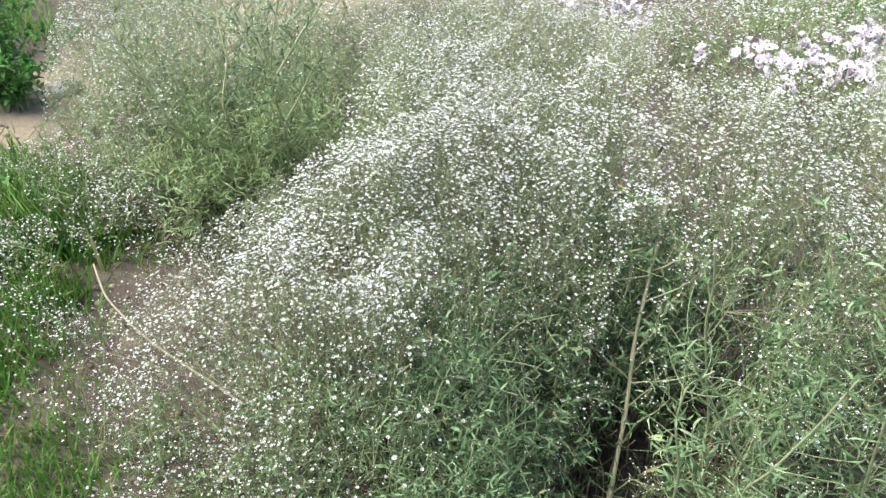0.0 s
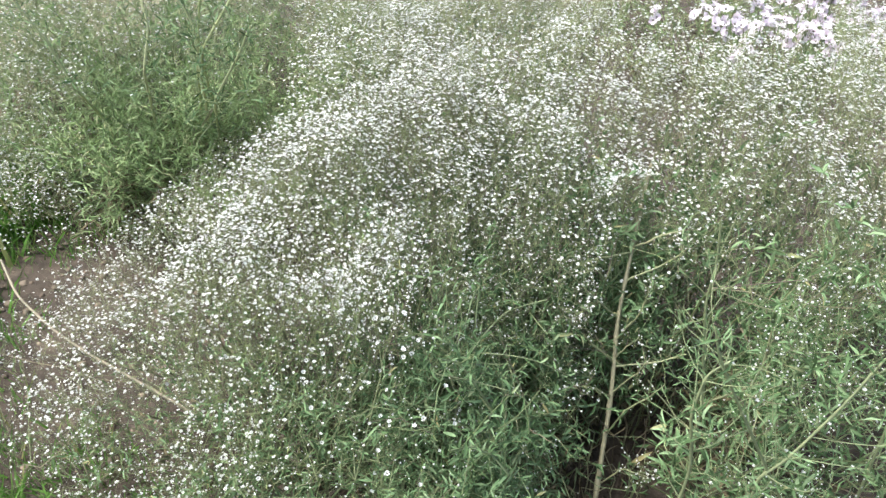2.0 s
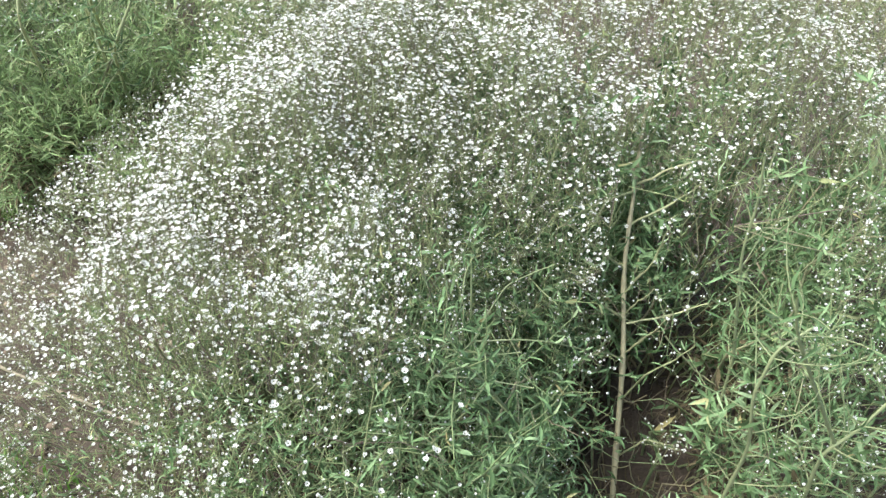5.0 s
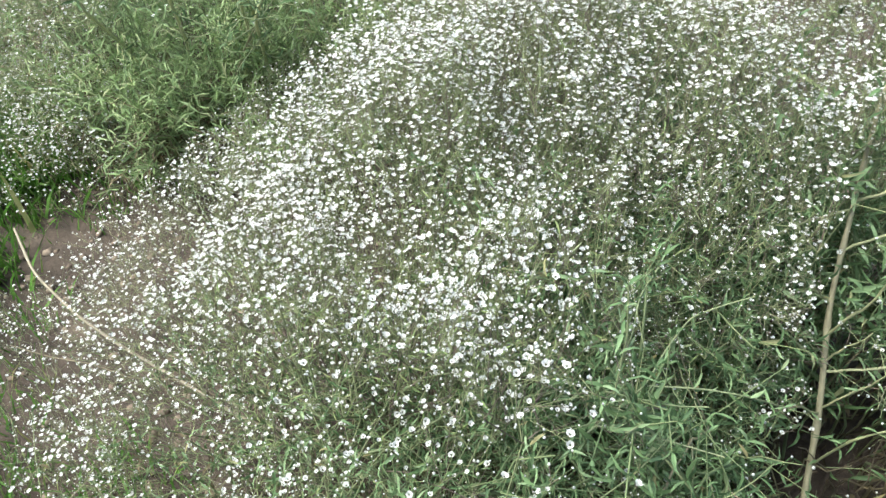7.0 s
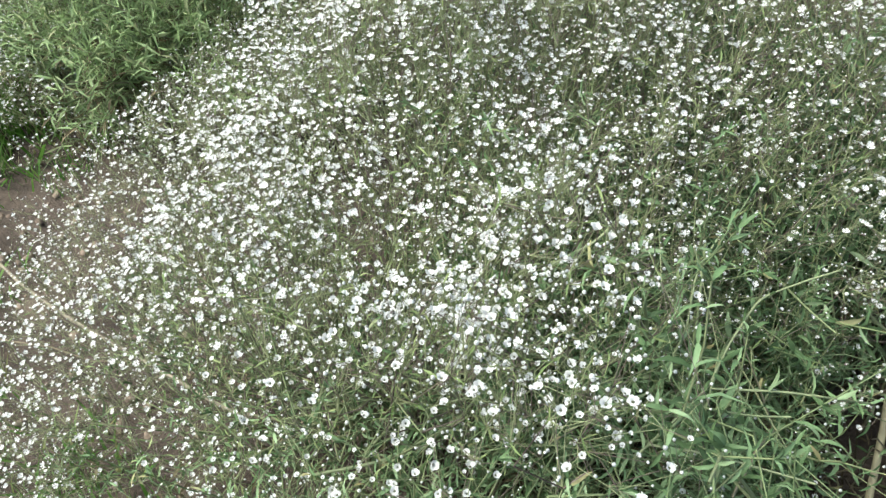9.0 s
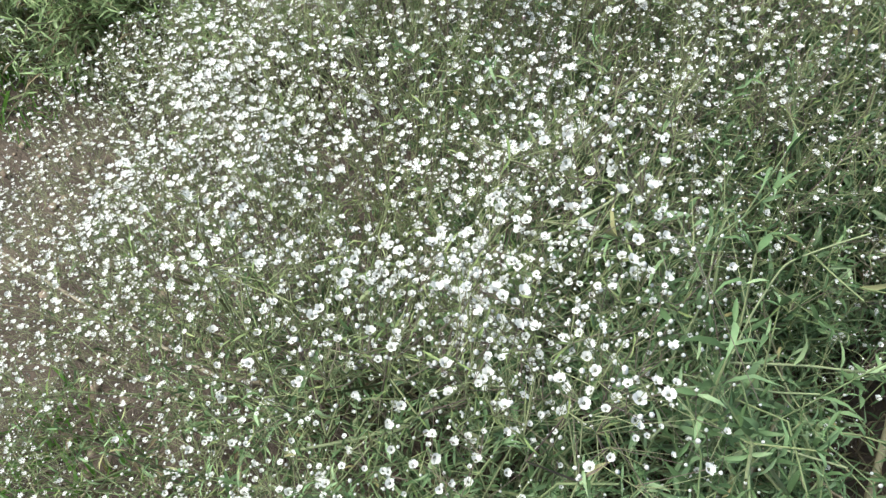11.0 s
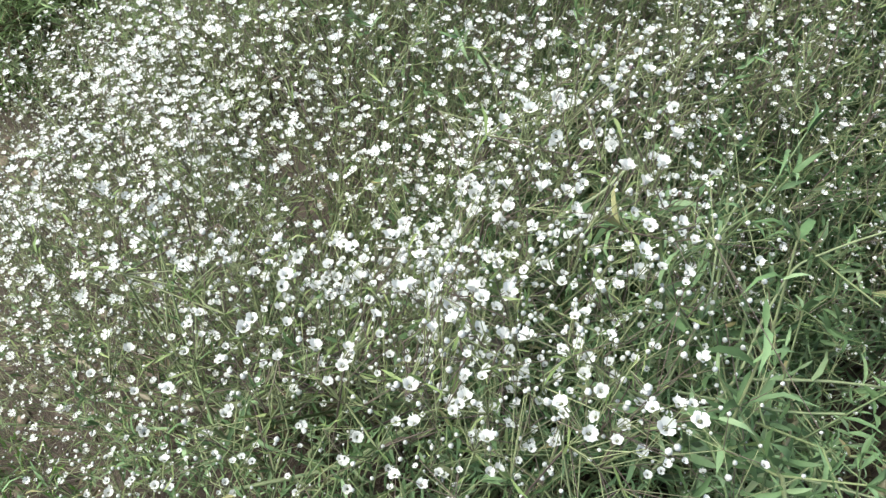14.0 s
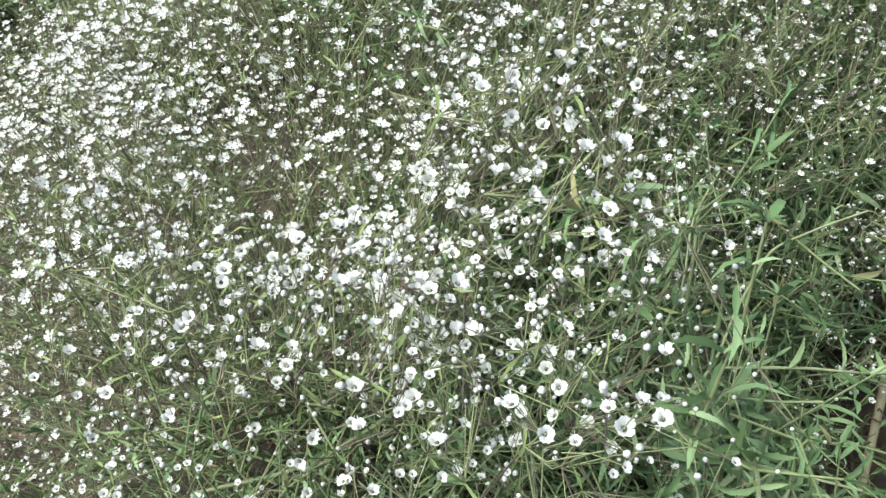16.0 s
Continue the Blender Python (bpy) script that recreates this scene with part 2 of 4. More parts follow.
def leaf_template(rows, width, arch, fold, veer=0.0):
    """A lanceolate leaf of length 1 that grows along +z, folded along its midrib and arched outwards."""
    v, f = [], []
    for k in range(rows):
        u = k / rows
        w = width * math.sin(math.pi * (0.1 + 0.9 * u ** 0.8)) ** 0.8
        z = arch * (u * u - 0.35 * u)
        y = veer * u * u
        v += [(z - fold * w, y - w, u), (z, y, u), (z - fold * w, y + w, u)]
    v.append((arch * 0.65, veer, 1.0 - 0.2 * abs(arch)))
    for k in range(rows - 1):
        a, b = 3 * k, 3 * k + 3
        f += [(a, a + 1, b + 1), (a, b + 1, b), (a + 1, a + 2, b + 2), (a + 1, b + 2, b + 1)]
    a = 3 * (rows - 1)
    f += [(a, a + 1, a + 3), (a + 1, a + 2, a + 3)]
    return np.array(v), np.array(f), np.zeros(len(f), dtype=int)


def flower_template(cup, near=True, seed=0):
    """A five-petalled flower of radius 1 that faces +z: petals, calyx, heart and stamens."""
    r = np.random.default_rng(seed)
    v, f, ix = [], [], []
    for k in range(5):
        a = k * 2 * math.pi / 5 + r.normal(0, 0.06)
        lift = cup + r.normal(0, 0.08)
        rows = ((0.2, 0.13, -0.7), (0.4, 0.3, -0.2), (0.72, 0.5, 0.02), (1.04, 0.2, -0.02)) if near else ((0.15, 0.18, -0.3), (0.95, 0.42, 0.0))
        b = len(v)
        for rad, w, z in rows:
            z = z + lift * rad * rad
            rr = rad * (1 - 0.22 * max(lift, 0))
            for side in ((-1, 0, 1) if near else (-1, 1)):
                cut = -0.06 if (side == 0 and rad > 0.95) else 0.0
                px, py, pz = rr + cut, side * w, z + (0.05 if side else 0.0)
                v.append((px * math.cos(a) - py * math.sin(a), px * math.sin(a) + py * math.cos(a), pz))
        m = 3 if near else 2
        for q in range(len(rows) - 1):
            for s in range(m - 1):
                o = b + q * m + s
                f += [(o, o + m, o + m + 1), (o, o + m + 1, o + 1)]
                ix += [0, 0]
    n = 5 if near else 3
    b = len(v)
    v += [(0.3 * math.cos(k * 2 * math.pi / n), 0.3 * math.sin(k * 2 * math.pi / n), -0.34) for k in range(n)]
    v += [(0, 0, -0.95), (0, 0, 0.0)]
    for k in range(n):
        f.append((b + k, b + (k + 1) % n, b + n)), ix.append(1)
        f.append((b + (k + 1) % n, b + k, b + n + 1)), ix.append(2)
    if near:
        # pale ovary standing in the throat
        b = len(v)
        v += [(0.13 * math.cos(k * 2.1), 0.13 * math.sin(k * 2.1), -0.2) for k in range(3)] + [(0, 0, 0.05)]
        for k in range(3):
            f.append((b + k, b + (k + 1) % 3, b + 3)), ix.append(0)
        for k in range(7):
            a, t = r.uniform(0, 6.28), r.uniform(0.35, 1.0)
            b = len(v)
            d = np.array([math.cos(a) * t, math.sin(a) * t, 0.85 - 0.3 * t])
            s = np.array([-math.sin(a), math.cos(a), 0]) * 0.06
            v += [tuple(d * 0.1), tuple(d * 1.2 + s), tuple(d * 1.2 - s)]
            f.append((b, b + 1, b + 2))
            ix.append(0)
    return np.array(v), np.array(f), np.array(ix)


def bud_template(rings=3, sides=6):
    """A round bud of radius 1 whose lower half sits in a green calyx."""
    v, f, ix = [(0, 0, -1.5)], [], []
    for k in range(1, rings + 1):
        th = math.pi * k / (rings + 1)
        for s in range(sides):
            a = s * 2 * math.pi / sides + 0.4 * k
            v.append((math.sin(th) * math.cos(a), math.sin(th) * math.sin(a), -math.cos(th) * 1.25))
    v.append((0, 0, 1.35))
    for s in range(sides):
        t = (s + 1) % sides
        f.append((0, 1 + t, 1 + s)), ix.append(1)
        for k in range(rings - 1):
            a, b = 1 + k * sides, 1 + (k + 1) * sides
            f += [(a + s, a + t, b + t), (a + s, b + t, b + s)]
            ix += [0, 0] if 2 * k >= rings - 1 else [1, 1]
        f.append((1 + (rings - 1) * sides + s, 1 + (rings - 1) * sides + t, len(v) - 1)), ix.append(0)
    return np.array(v, float), np.array(f), np.array(ix)


LEAVES = [leaf_template(3, w, a, 0.35, y) for w, a, y in ((0.098, 0.5, 0.15), (0.085, 0.95, -0.2), (0.105, 0.3, -0.12), (0.075, 1.3, 0.25), (0.09, -0.45, 0.1))]
LEAVES_FAR = [leaf_template(2, w, a, 0.3, y) for w, a, y in ((0.066, 0.4, 0.15), (0.056, 0.95, -0.2), (0.06, -0.35, 0.1))]
FLOWERS = [flower_template(c, True, s) for s, c in enumerate((0.02, 0.15, 0.35, 0.5, 0.25))]
FLOWERS_FAR = [flower_template(c, False, s) for s, c in enumerate((0.05, 0.3))]
BUD, BUD_FAR = bud_template(3, 6), bud_template(2, 4)


# ---- the lie of the land ----
def ground_z(x, y):
    return 0.018 * np.sin(2.1 * x + 0.7) * np.cos(1.7 * y) + 0.01 * np.sin(5.3 * x + 2.0 * y) + 0.005 * np.sin(11 * x - 7 * y)


def build_ground():
    near = np.linspace(-1, 1, 181)
    g = np.sign(near) * (np.abs(near) * 3.2 + np.abs(near) ** 9 * 900.0)
    xs, ys = np.meshgrid(g, g + 2.2)
    z = ground_z(xs, ys)
    rough = np.array([[noise.noise((a * 9, b * 9, 0)) * 0.012 + noise.noise((a * 31, b * 31, 4)) * 0.005 if abs(a) < 4 and abs(b - 2.2) < 4 else 0.0
                       for a, b in zip(ra, rb)] for ra, rb in zip(xs, ys)])
    v = np.stack([xs, ys, z + rough], 2).reshape(-1, 3)
    n = len(g)
    i = np.arange(n * n).reshape(n, n)
    q = np.stack([i[:-1, :-1], i[:-1, 1:], i[1:, 1:], i[1:, :-1]], 2).reshape(-1, 4)
    tagged(new("ground", mesh_from("ground", v, [q], [soil_mat], smooth=True)), "bare brown garden soil between the plants", "ground", kind="structure")


build_ground()


# ---- gypsophila ----
def gather(points, k, rng, crown, pull, down):
    """Ties points in bunches of about k; returns the joints and each point's joint."""
    m = max(1, len(points) // k)
    seeds = points[rng.choice(len(points), m, replace=False)]
    owner = np.concatenate([np.argmin(((points[a:a + 800, None] - seeds[None]) ** 2).sum(2), 1) for a in range(0, len(points), 800)])
    cnt = np.bincount(owner, minlength=m)[:, None]
    cen = np.stack([np.bincount(owner, points[:, c], m) for c in range(3)], 1) / np.maximum(cnt, 1)
    way = unit(unit(crown - cen) + np.array([0, 0, -down]))
    return cen + way * pull * rng.uniform(0.7, 1.3, (m, 1)) + rng.normal(0, pull * 0.42, (m, 3)), owner


def leaf_set(rng, base, grow, out, size, bag, temps, index=0):
    """Leaves at base that point along out, turned so that their faces look up along the stem."""
    n = len(base)
    z = unit(out)
    y = unit(np.cross(unit(grow), z) + rng.normal(0, 0.15, (n, 3)))
    x = np.cross(y, z)
    y = np.cross(z, x)
    rot = np.stack([x, y, z], 2)
    pick = rng.integers(0, len(temps), n)
    for k in range(len(temps)):
        s = pick == k
        if s.any():
            v, f, ix = scatter(temps[k], rot[s], base[s], size[s])
            bag.put(v, f, ix + index)


def pairs(rng, line, gap, start, size, spread=0.6):
    """Opposite leaf pairs along a line of points: base, growth, outward, size."""
    p = np.asarray(line, float)
    seg = np.linalg.norm(np.diff(p, axis=0), axis=1)
    s = np.concatenate([[0], np.cumsum(seg)])
    at = np.arange(start, s[-1], gap) + rng.normal(0, gap * 0.1, len(np.arange(start, s[-1], gap)))
    if not len(at):
        return [np.zeros((0, 3))] * 3 + [np.zeros(0)]
    base = np.stack([np.interp(at, s, p[:, c]) for c in range(3)], 1)
    ahead = np.stack([np.interp(at + 0.02, s, p[:, c]) for c in range(3)], 1)
    back = np.stack([np.interp(at - 0.02, s, p[:, c]) for c in range(3)], 1)
    grow = unit(ahead - back + 1e-6)
    side = unit(np.cross(grow, rng.normal(0, 1, 3)))
    oth = np.cross(grow, side)
    a = (np.arange(len(at)) % 2 * math.pi / 2 + rng.normal(0, 0.35, len(at)))[:, None]
    d = side * np.cos(a) + oth * np.sin(a)
    outs = np.concatenate([unit(d + grow * spread), unit(-d + grow * spread)])
    sz = size * rng.uniform(0.6, 1.2, 2 * len(at)) * np.tile(1.15 - 0.6 * (at / s[-1]) ** 2, 2)
    return np.concatenate([base, base]), np.concatenate([grow, grow]), outs + rng.normal(0, 0.22, outs.shape) + np.array([0, 0, 0.12]), sz


def curve_to(crown, tip, rng, steps=9, lean=0.55, sway=0.012):
    """A stem line from the crown, first steep, then leaning out to the tip."""
    u = np.linspace(0, 1, steps)[:, None]
    mid = crown + (tip - crown) * np.array([lean * 0.45, lean * 0.45, lean])
    line = (1 - u) ** 2 * crown + 2 * u * (1 - u) * mid + u * u * tip
    return line + rng.normal(0, sway, line.shape) * np.sin(u * math.pi)


def gypsophila(label, crown, blooms, share, shoots, seed, near=True, singles=(0, 0, 0), shoot_leaf=0.05, bud_r=0.0016, bloom_r=0.0034, leaf_mat=None, gap=0.052, stem_r=0.0023):
    """A plant: blooms are the places of its flowers and buds, share the part of them that is open (or a function of the places), shoots the tips of leafy stems.
    singles: how many flowers, buds and leaves are parts of their own."""
    rng = np.random.default_rng(seed)
    cx, cy = crown
    base = np.array([cx, cy, float(ground_z(cx, cy)) - 0.005])
    plant = new("gypsophila")
    plant.location = base
    tagged(plant, label, "flowering plant", "gypsophila plants")
    twigs, leaves, heads, sides = Bag(), Bag(), Bag(), Bag()
    leaf_rows = []
    stems = []

    def foot(tip, part):
        p = base + (tip - base) * part + rng.normal(0, 0.03, 3)
        p[2] = ground_z(p[0], p[1]) - 0.004
        return p

    # flowers and buds, tied bunch by bunch down to the main stems
    n = len(blooms)
    joints, owner = gather(blooms, 4, rng, base + np.array([0, 0, 0.25]), 0.024, 1.8)
    axis = unit(blooms - joints[owner])
    v, f, ix = tubes(joints[owner], blooms - axis * 0.002, np.full(n, 0.0003), np.full(n, 0.00024))
    twigs.put(v, f, ix)
    levels = [(4, 0.045, 1.5, 0.0004), (4, 0.08, 1.2, 0.00065), (3, 0.12, 1.0, 0.001)]
    now = joints
    for k, pull, down, rad in levels:
        nxt, own = gather(now, k, rng, base + np.array([0, 0, 0.15]), pull, down)
        span = nxt[own] - now
        bend = rng.normal(0, 0.14, now.shape) * np.linalg.norm(span, axis=1, keepdims=True)
        slim = np.where(now[:, 0] < -0.45, 0.65, 1.0) if near else 1.0
        v, f, ix = tubes(nxt[own], now, np.full(len(now), rad * 1.25) * slim, np.full(len(now), rad * 0.8) * slim, bend if near else None, 3 if rad < 0.001 else 4)
        twigs.put(v, f, ix)
        # a small pair of leaves at each joint
        o = unit(np.cross(unit(span), rng.normal(0, 1, span.shape)))
        keep = (now[:, 0] > -0.55 - rng.random(len(now)) * 0.25) & (rng.random(len(now)) < (0.5 if rad < 0.0006 else 1.0))
        for sgn in (1, -1) if near or rad > 0.0006 else ():
            leaf_set(rng, now[keep], -span[keep], (o * sgn - unit(span) * 0.8)[keep], (rng.uniform(0.25, 0.6, len(now)) * pull * 0.35 + 0.005)[keep], leaves, LEAVES_FAR, 1)
        now = nxt
    for tip in now:
        stems.append((curve_to(foot(tip, 0.42), tip, rng), 0.0021, 0.0013, 0.05, 0.03, 0.2, bloom_stem))
    # leafy stems with side shoots
    for tip in shoots:
        line = curve_to(foot(tip, 0.62), tip, rng, 10, 0.7, 0.028)
        stems.append((line, stem_r, stem_r * 0.45, gap, shoot_leaf, 0.3 * tip[2] + 0.05, stem_o))
        for u in np.arange(0.45, 0.97, 0.1 if near else 0.14):
            a = line[0] * 0 + np.array([np.interp(u * 9, np.arange(10), line[:, c]) for c in range(3)])
            g = unit(line[min(9, int(u * 9) + 1)] - line[int(u * 9)])
            o = unit(unit(np.cross(g, rng.normal(0, 1, 3))) + g * 0.45 + np.array([0, 0, 0.2]))
            ln = rng.uniform(0.06, 0.17)
            b = a + o * ln + np.array([0, 0, 0.2 * ln])
            v, f, ix = tubes(a[None], b[None], np.array([0.0012]), np.array([0.0007]), rng.normal(0, 0.012, (1, 3)), 4)
            sides.put(v, f, ix)
            leaf_rows.append(pairs(rng, np.stack([a, (a + b) / 2, b]), 0.034, 0.016, shoot_leaf * 0.8))
            d = unit(rng.normal(0, 1, (4, 3)) + 1.6 * o)
            leaf_rows.append((np.repeat(b[None], 4, 0), np.repeat(o[None], 4, 0), d, shoot_leaf * rng.uniform(0.4, 0.75, 4)))

    for line, r0, r1, gap, size, start, mat in stems:
        rad = np.linspace(r0, r1, len(line)) * rng.uniform(0.8, 1.25)
        rad[1::3] *= 1.25
        v, q = rod(line, rad, 5 if near else 4)
        child("stem", mesh_from("stem", v, [q], [mat], smooth=True), plant)
        rows = pairs(rng, line, gap, start, size)
        if near and line[-1, 0] < -0.4 and mat is bloom_stem:
            rows = [q[:0] for q in rows]
        leaf_rows.append(rows)
        if near and mat is stem_o and len(rows[0]):
            k = rng.random(len(rows[0])) < 0.5
            turned = unit(np.cross(rows[1], rows[2])) + 0.5 * rows[1] + rng.normal(0, 0.3, rows[2].shape)
            leaf_rows.append((rows[0][k], rows[1][k], turned[k], rows[3][k] * 0.65))
    lb, lg, lo, ls = [np.concatenate([r[k] for r in leaf_rows]) for k in range(4)]
    if near:
        ls = ls * (0.74 + 0.26 * soft(lb[:, 0], 0.3, 0.5))
    # lowest leaves wither
    low = (lb[:, 2] < 0.32) & (rng.random(len(lb)) < 0.75 - 1.9 * lb[:, 2])
    one = np.zeros(len(lb), bool)
    nf, nb, nl = singles
    if nl:
        order = np.argsort(lb[:, 1] - 0.6 * lb[:, 2] + np.where(low, 9, 0))[:nl]
        one[order] = True
        shared = [mesh_from("leaf", t[0], [t[1]], [leaf_o], smooth=True) for t in LEAVES]
        z = unit(lo[order])
        y = unit(np.cross(unit(lg[order]), z))
        x = np.cross(y, z)
        for k in range(nl):
            ob = child("leaf", shared[k % len(shared)], plant)
            ob.matrix_basis = Matrix([[*(x[k, r], y[k, r], z[k, r]), lb[order[k], r]] for r in range(3)] + [[0, 0, 0, 1]]) @ Matrix.Scale(float(ls[order[k]]), 4)
    temps = LEAVES if near else LEAVES_FAR
    rest = ~one
    leaf_set(rng, lb[rest & ~low], lg[rest & ~low], lo[rest & ~low], ls[rest & ~low], leaves, temps, 0)
    if (rest & low).any():
        leaf_set(rng, lb[rest & low], lg[rest & low], lo[rest & low] - np.array([0, 0, 0.7]), ls[rest & low], leaves, temps, 2)

    # flower heads
    is_open = rng.random(n) < (share if isinstance(share, float) else share(blooms))
    face = unit(0.55 * axis + Z * 1.1 + rng.normal(0, 0.3, axis.shape))
    rot = frames_for(face, rng.uniform(0, 6.28, n))
    size = (1 + 0.12 * soft(blooms[:, 1], 1.3, 1.8) * near) * np.where(is_open, bloom_r * (0.42 + 0.67 * rng.random(n) ** 1.15), bud_r * (0.5 + 0.8 * rng.random(n) ** 1.3))
    single = np.zeros(n, bool)
    rank = blooms[:, 1] - blooms[:, 2] + 0.6 * np.abs(blooms[:, 0] + 0.1)
    for want, count, temps, nm in ((True, nf, FLOWERS, "flower"), (False, nb, [BUD], "bud")):
        if not count:
            continue
        cand = np.where(is_open == want)[0]
        cand = cand[np.argsort(rank[cand])][:count]
        single[cand] = True
        shared = [mesh_from(nm, t[0], [t[1]], [petal_o, calyx_mat, heart_mat], t[2], nm == "bud") for t in temps]
        for j, k in enumerate(cand):
            ob = child(nm, shared[j % len(shared)], plant)
            ob.matrix_basis = Matrix([[*rot[k, r], blooms[k, r]] for r in range(3)] + [[0, 0, 0, 1]]) @ Matrix.Scale(float(size[k]), 4)
    close = (blooms[:, 1] < 1.28) & near
    for lod, temps, bud in ((True, FLOWERS, BUD), (False, FLOWERS_FAR, BUD_FAR)):
        mine = (close == lod) & ~single
        pick = rng.integers(0, len(temps), n)
        for k in range(len(temps)):
            s = is_open & mine & (pick == k)
            if s.any():
                heads.put(*scatter(temps[k], rot[s], blooms[s], size[s]))
        s = ~is_open & mine
        if s.any():
            heads.put(*scatter(bud, rot[s], blooms[s], size[s]))
    if sides.n:
        child("side_twigs", sides.mesh("side_twigs", [pale_twig]), plant, kind="stuff")
    child("branchlets", twigs.mesh("branchlets", [twig_i if near else twig_far]), plant, kind="stuff")
    child("leaves", leaves.mesh("leaves", [leaf_mat or leaf_i, olive_leaf, dry_leaf], True), plant, kind="stuff")
    if heads.n:
        child("flowers", heads.mesh("flowers", [petal_i, calyx_mat, heart_mat]), plant, kind="stuff")
    return plant


def soft(v, a, b):
    t = np.clip((v - a) / (b - a), 0, 1)
    return t * t * (3 - 2 * t)


def waves(x, y, scale, seed):
    return np.array([noise.noise((a * scale + seed, b * scale, seed * 0.37)) for a, b in zip(np.ravel(x), np.ravel(y))]).reshape(np.shape(x))


def back_edge(x, y):
    """Where the near plant ends towards the bare soil behind it."""
    return 1.86 + 0.9 * np.maximum(x + 0.42, 0) + 0.2 * soft(-x, 0.42, 0.65) + 0.12 * soft(-x, 0.8, 1.05) + 0.05 * np.sin(7 * x + 1.0) + 0.03 * np.sin(19 * x)


def canopy(x, y):
    """Height of the flowering canopy of the near bed: a steep front, a level top, falling away on the open side."""
    leafy_front = soft(x, 0.0, 0.12) * (1 - 0.75 * soft(x, 0.4, 0.55))
    front = 0.8 + 0.14 * soft(-x, 0.0, 0.25) + 0.22 * soft(-x, 0.22, 0.6) + 0.03 * np.sin(9 * x) + 0.32 * leafy_front
    low = 0.42 - 0.06 * leafy_front
    h = low + (0.84 - low) * soft(y, front, front + 0.3 + 0.12 * leafy_front) + 0.07 * soft(y, 1.3, 2.2)
    h = h * np.interp(-x, [0.12, 0.24, 0.43, 0.66, 0.93, 1.25], [0.99, 0.92, 0.79, 0.57, 0.28, 0.13])
    e = back_edge(x, y)
    return h * (1 - 0.45 * soft(y, e - 0.15, e + 0.25) * soft(-x, 0.25, 0.4))


def bloom_field(rng, count, box, keep, height=canopy, depth=0.05, clumps=0.7, seed=1.0):
    """Places of flowers and buds under a canopy, uneven in height and bunched in loose clumps."""
    x0, x1, y0, y1 = box
    pts = np.zeros((0, 3))
    while len(pts) < count:
        x, y = rng.uniform(x0, x1, count), rng.uniform(y0, y1, count)
        h = height(x, y)
        ok = (h > 0.1) & (rng.random(count) < keep(x, y))
        x, y, h = x[ok], y[ok], h[ok]
        z = h * (1 + 0.16 * waves(x, y, 4.5, seed) + 0.09 * waves(x, y, 13.0, seed + 9)) - rng.exponential(depth, len(x)) * np.where(rng.random(len(x)) < 0.3, 2.6, 0.85)
        c = waves(x, y, 9.0, seed + 3) + 0.7 * waves(x, y, 26.0, seed + 5)
        ok = (rng.random(len(x)) < np.clip(1 - clumps + clumps * (0.45 + 1.7 * c), 0.04, 1)) & (z > 0.06)
        pts = np.concatenate([pts, np.stack([x, y, z], 1)[ok]])
    return pts[:count]


def shoot_field(rng, count, box, keep, height=canopy, low=0.45, high=0.95):
    x0, x1, y0, y1 = box
    x, y = rng.uniform(x0, x1, count * 20), rng.uniform(y0, y1, count * 20)
    h = height(x, y)
    ok = (h > 0.15) & (rng.random(len(x)) < keep(x, y))
    x, y, h = x[ok][:count], y[ok][:count], h[ok][:count]
    return np.stack([x, y, np.maximum(h * rng.uniform(low, high, len(x)), 0.1)], 1)


def mound(cx, cy, rx, ry, h, power=3.0):
    def height(x, y):
        d = np.sqrt(((x - cx) / rx) ** 2 + ((y - cy) / ry) ** 2)
        return h * np.sqrt(np.clip(1 - d ** power, 0, 1))
    return height


def all_of(x, y):
    return np.ones_like(x)


# ---- the near bed ----
r = np.random.default_rng(11)


def beside_stem(x, y):
    """Leaves a dark hollow beside the stout stem."""
    u = np.clip(((x - 0.2) * 0.25 + (y - 0.84) * 0.49) / (0.25 ** 2 + 0.49 ** 2), 0, 1)
    d = np.hypot(x - 0.2 - 0.25 * u, y - 0.84 - 0.49 * u)
    u = np.clip(((x - 0.34) * 0.37 + (y - 1.0) * 0.47) / (0.37 ** 2 + 0.47 ** 2), 0, 1)
    d = np.minimum(d, np.hypot(x - 0.34 - 0.37 * u, y - 1.0 - 0.47 * u))
    return soft(np.hypot((x - 0.6) / 0.85, y - 1.23), 0.06, 0.13) * soft(d, 0.07, 0.12)


def off_the_soil(x, y):
    return soft(np.hypot(x + 1.12, (y - 2.27) * 0.8), 0.17, 0.3)


def left_margin(x, y):
    return soft(x - 0.45 * soft(1.75 - y, 0.0, 0.5), -1.4, -1.08)


def main_area(x, y):
    back = soft(back_edge(x, y) + 0.25 - y, 0.0, 0.55)
    bare = 1 - 0.85 * soft(x, -0.06, 0.03) * (1 - soft(y, 1.3, 1.6)) * soft(y, 0.9, 1.0)
    lowfront = soft(y, 0.84, 1.02) * (1 - 0.82 * (1 - soft(y, 1.0, 1.22)) * soft(x, -0.6, -0.35)) * (1 - 0.15 * soft(-x, 0.35, 0.55) * (1 - soft(y, 1.25, 1.5)))
    open_side = (1 - 0.7 * soft(-x, 0.42, 0.66) * (0.75 + 0.25 * soft(y, 1.4, 1.6))) * (1 - 0.4 * soft(-x, 0.75, 1.0)) * off_the_soil(x, y)
    return back * bare * lowfront * open_side * soft(0.34 - x, 0.0, 0.34) * left_margin(x, y)


def low_side(x, y):
    return 0.62 - 0.46 * soft(-x, 0.4, 1.05) - 0.12 * soft(y, 1.9, 2.4)


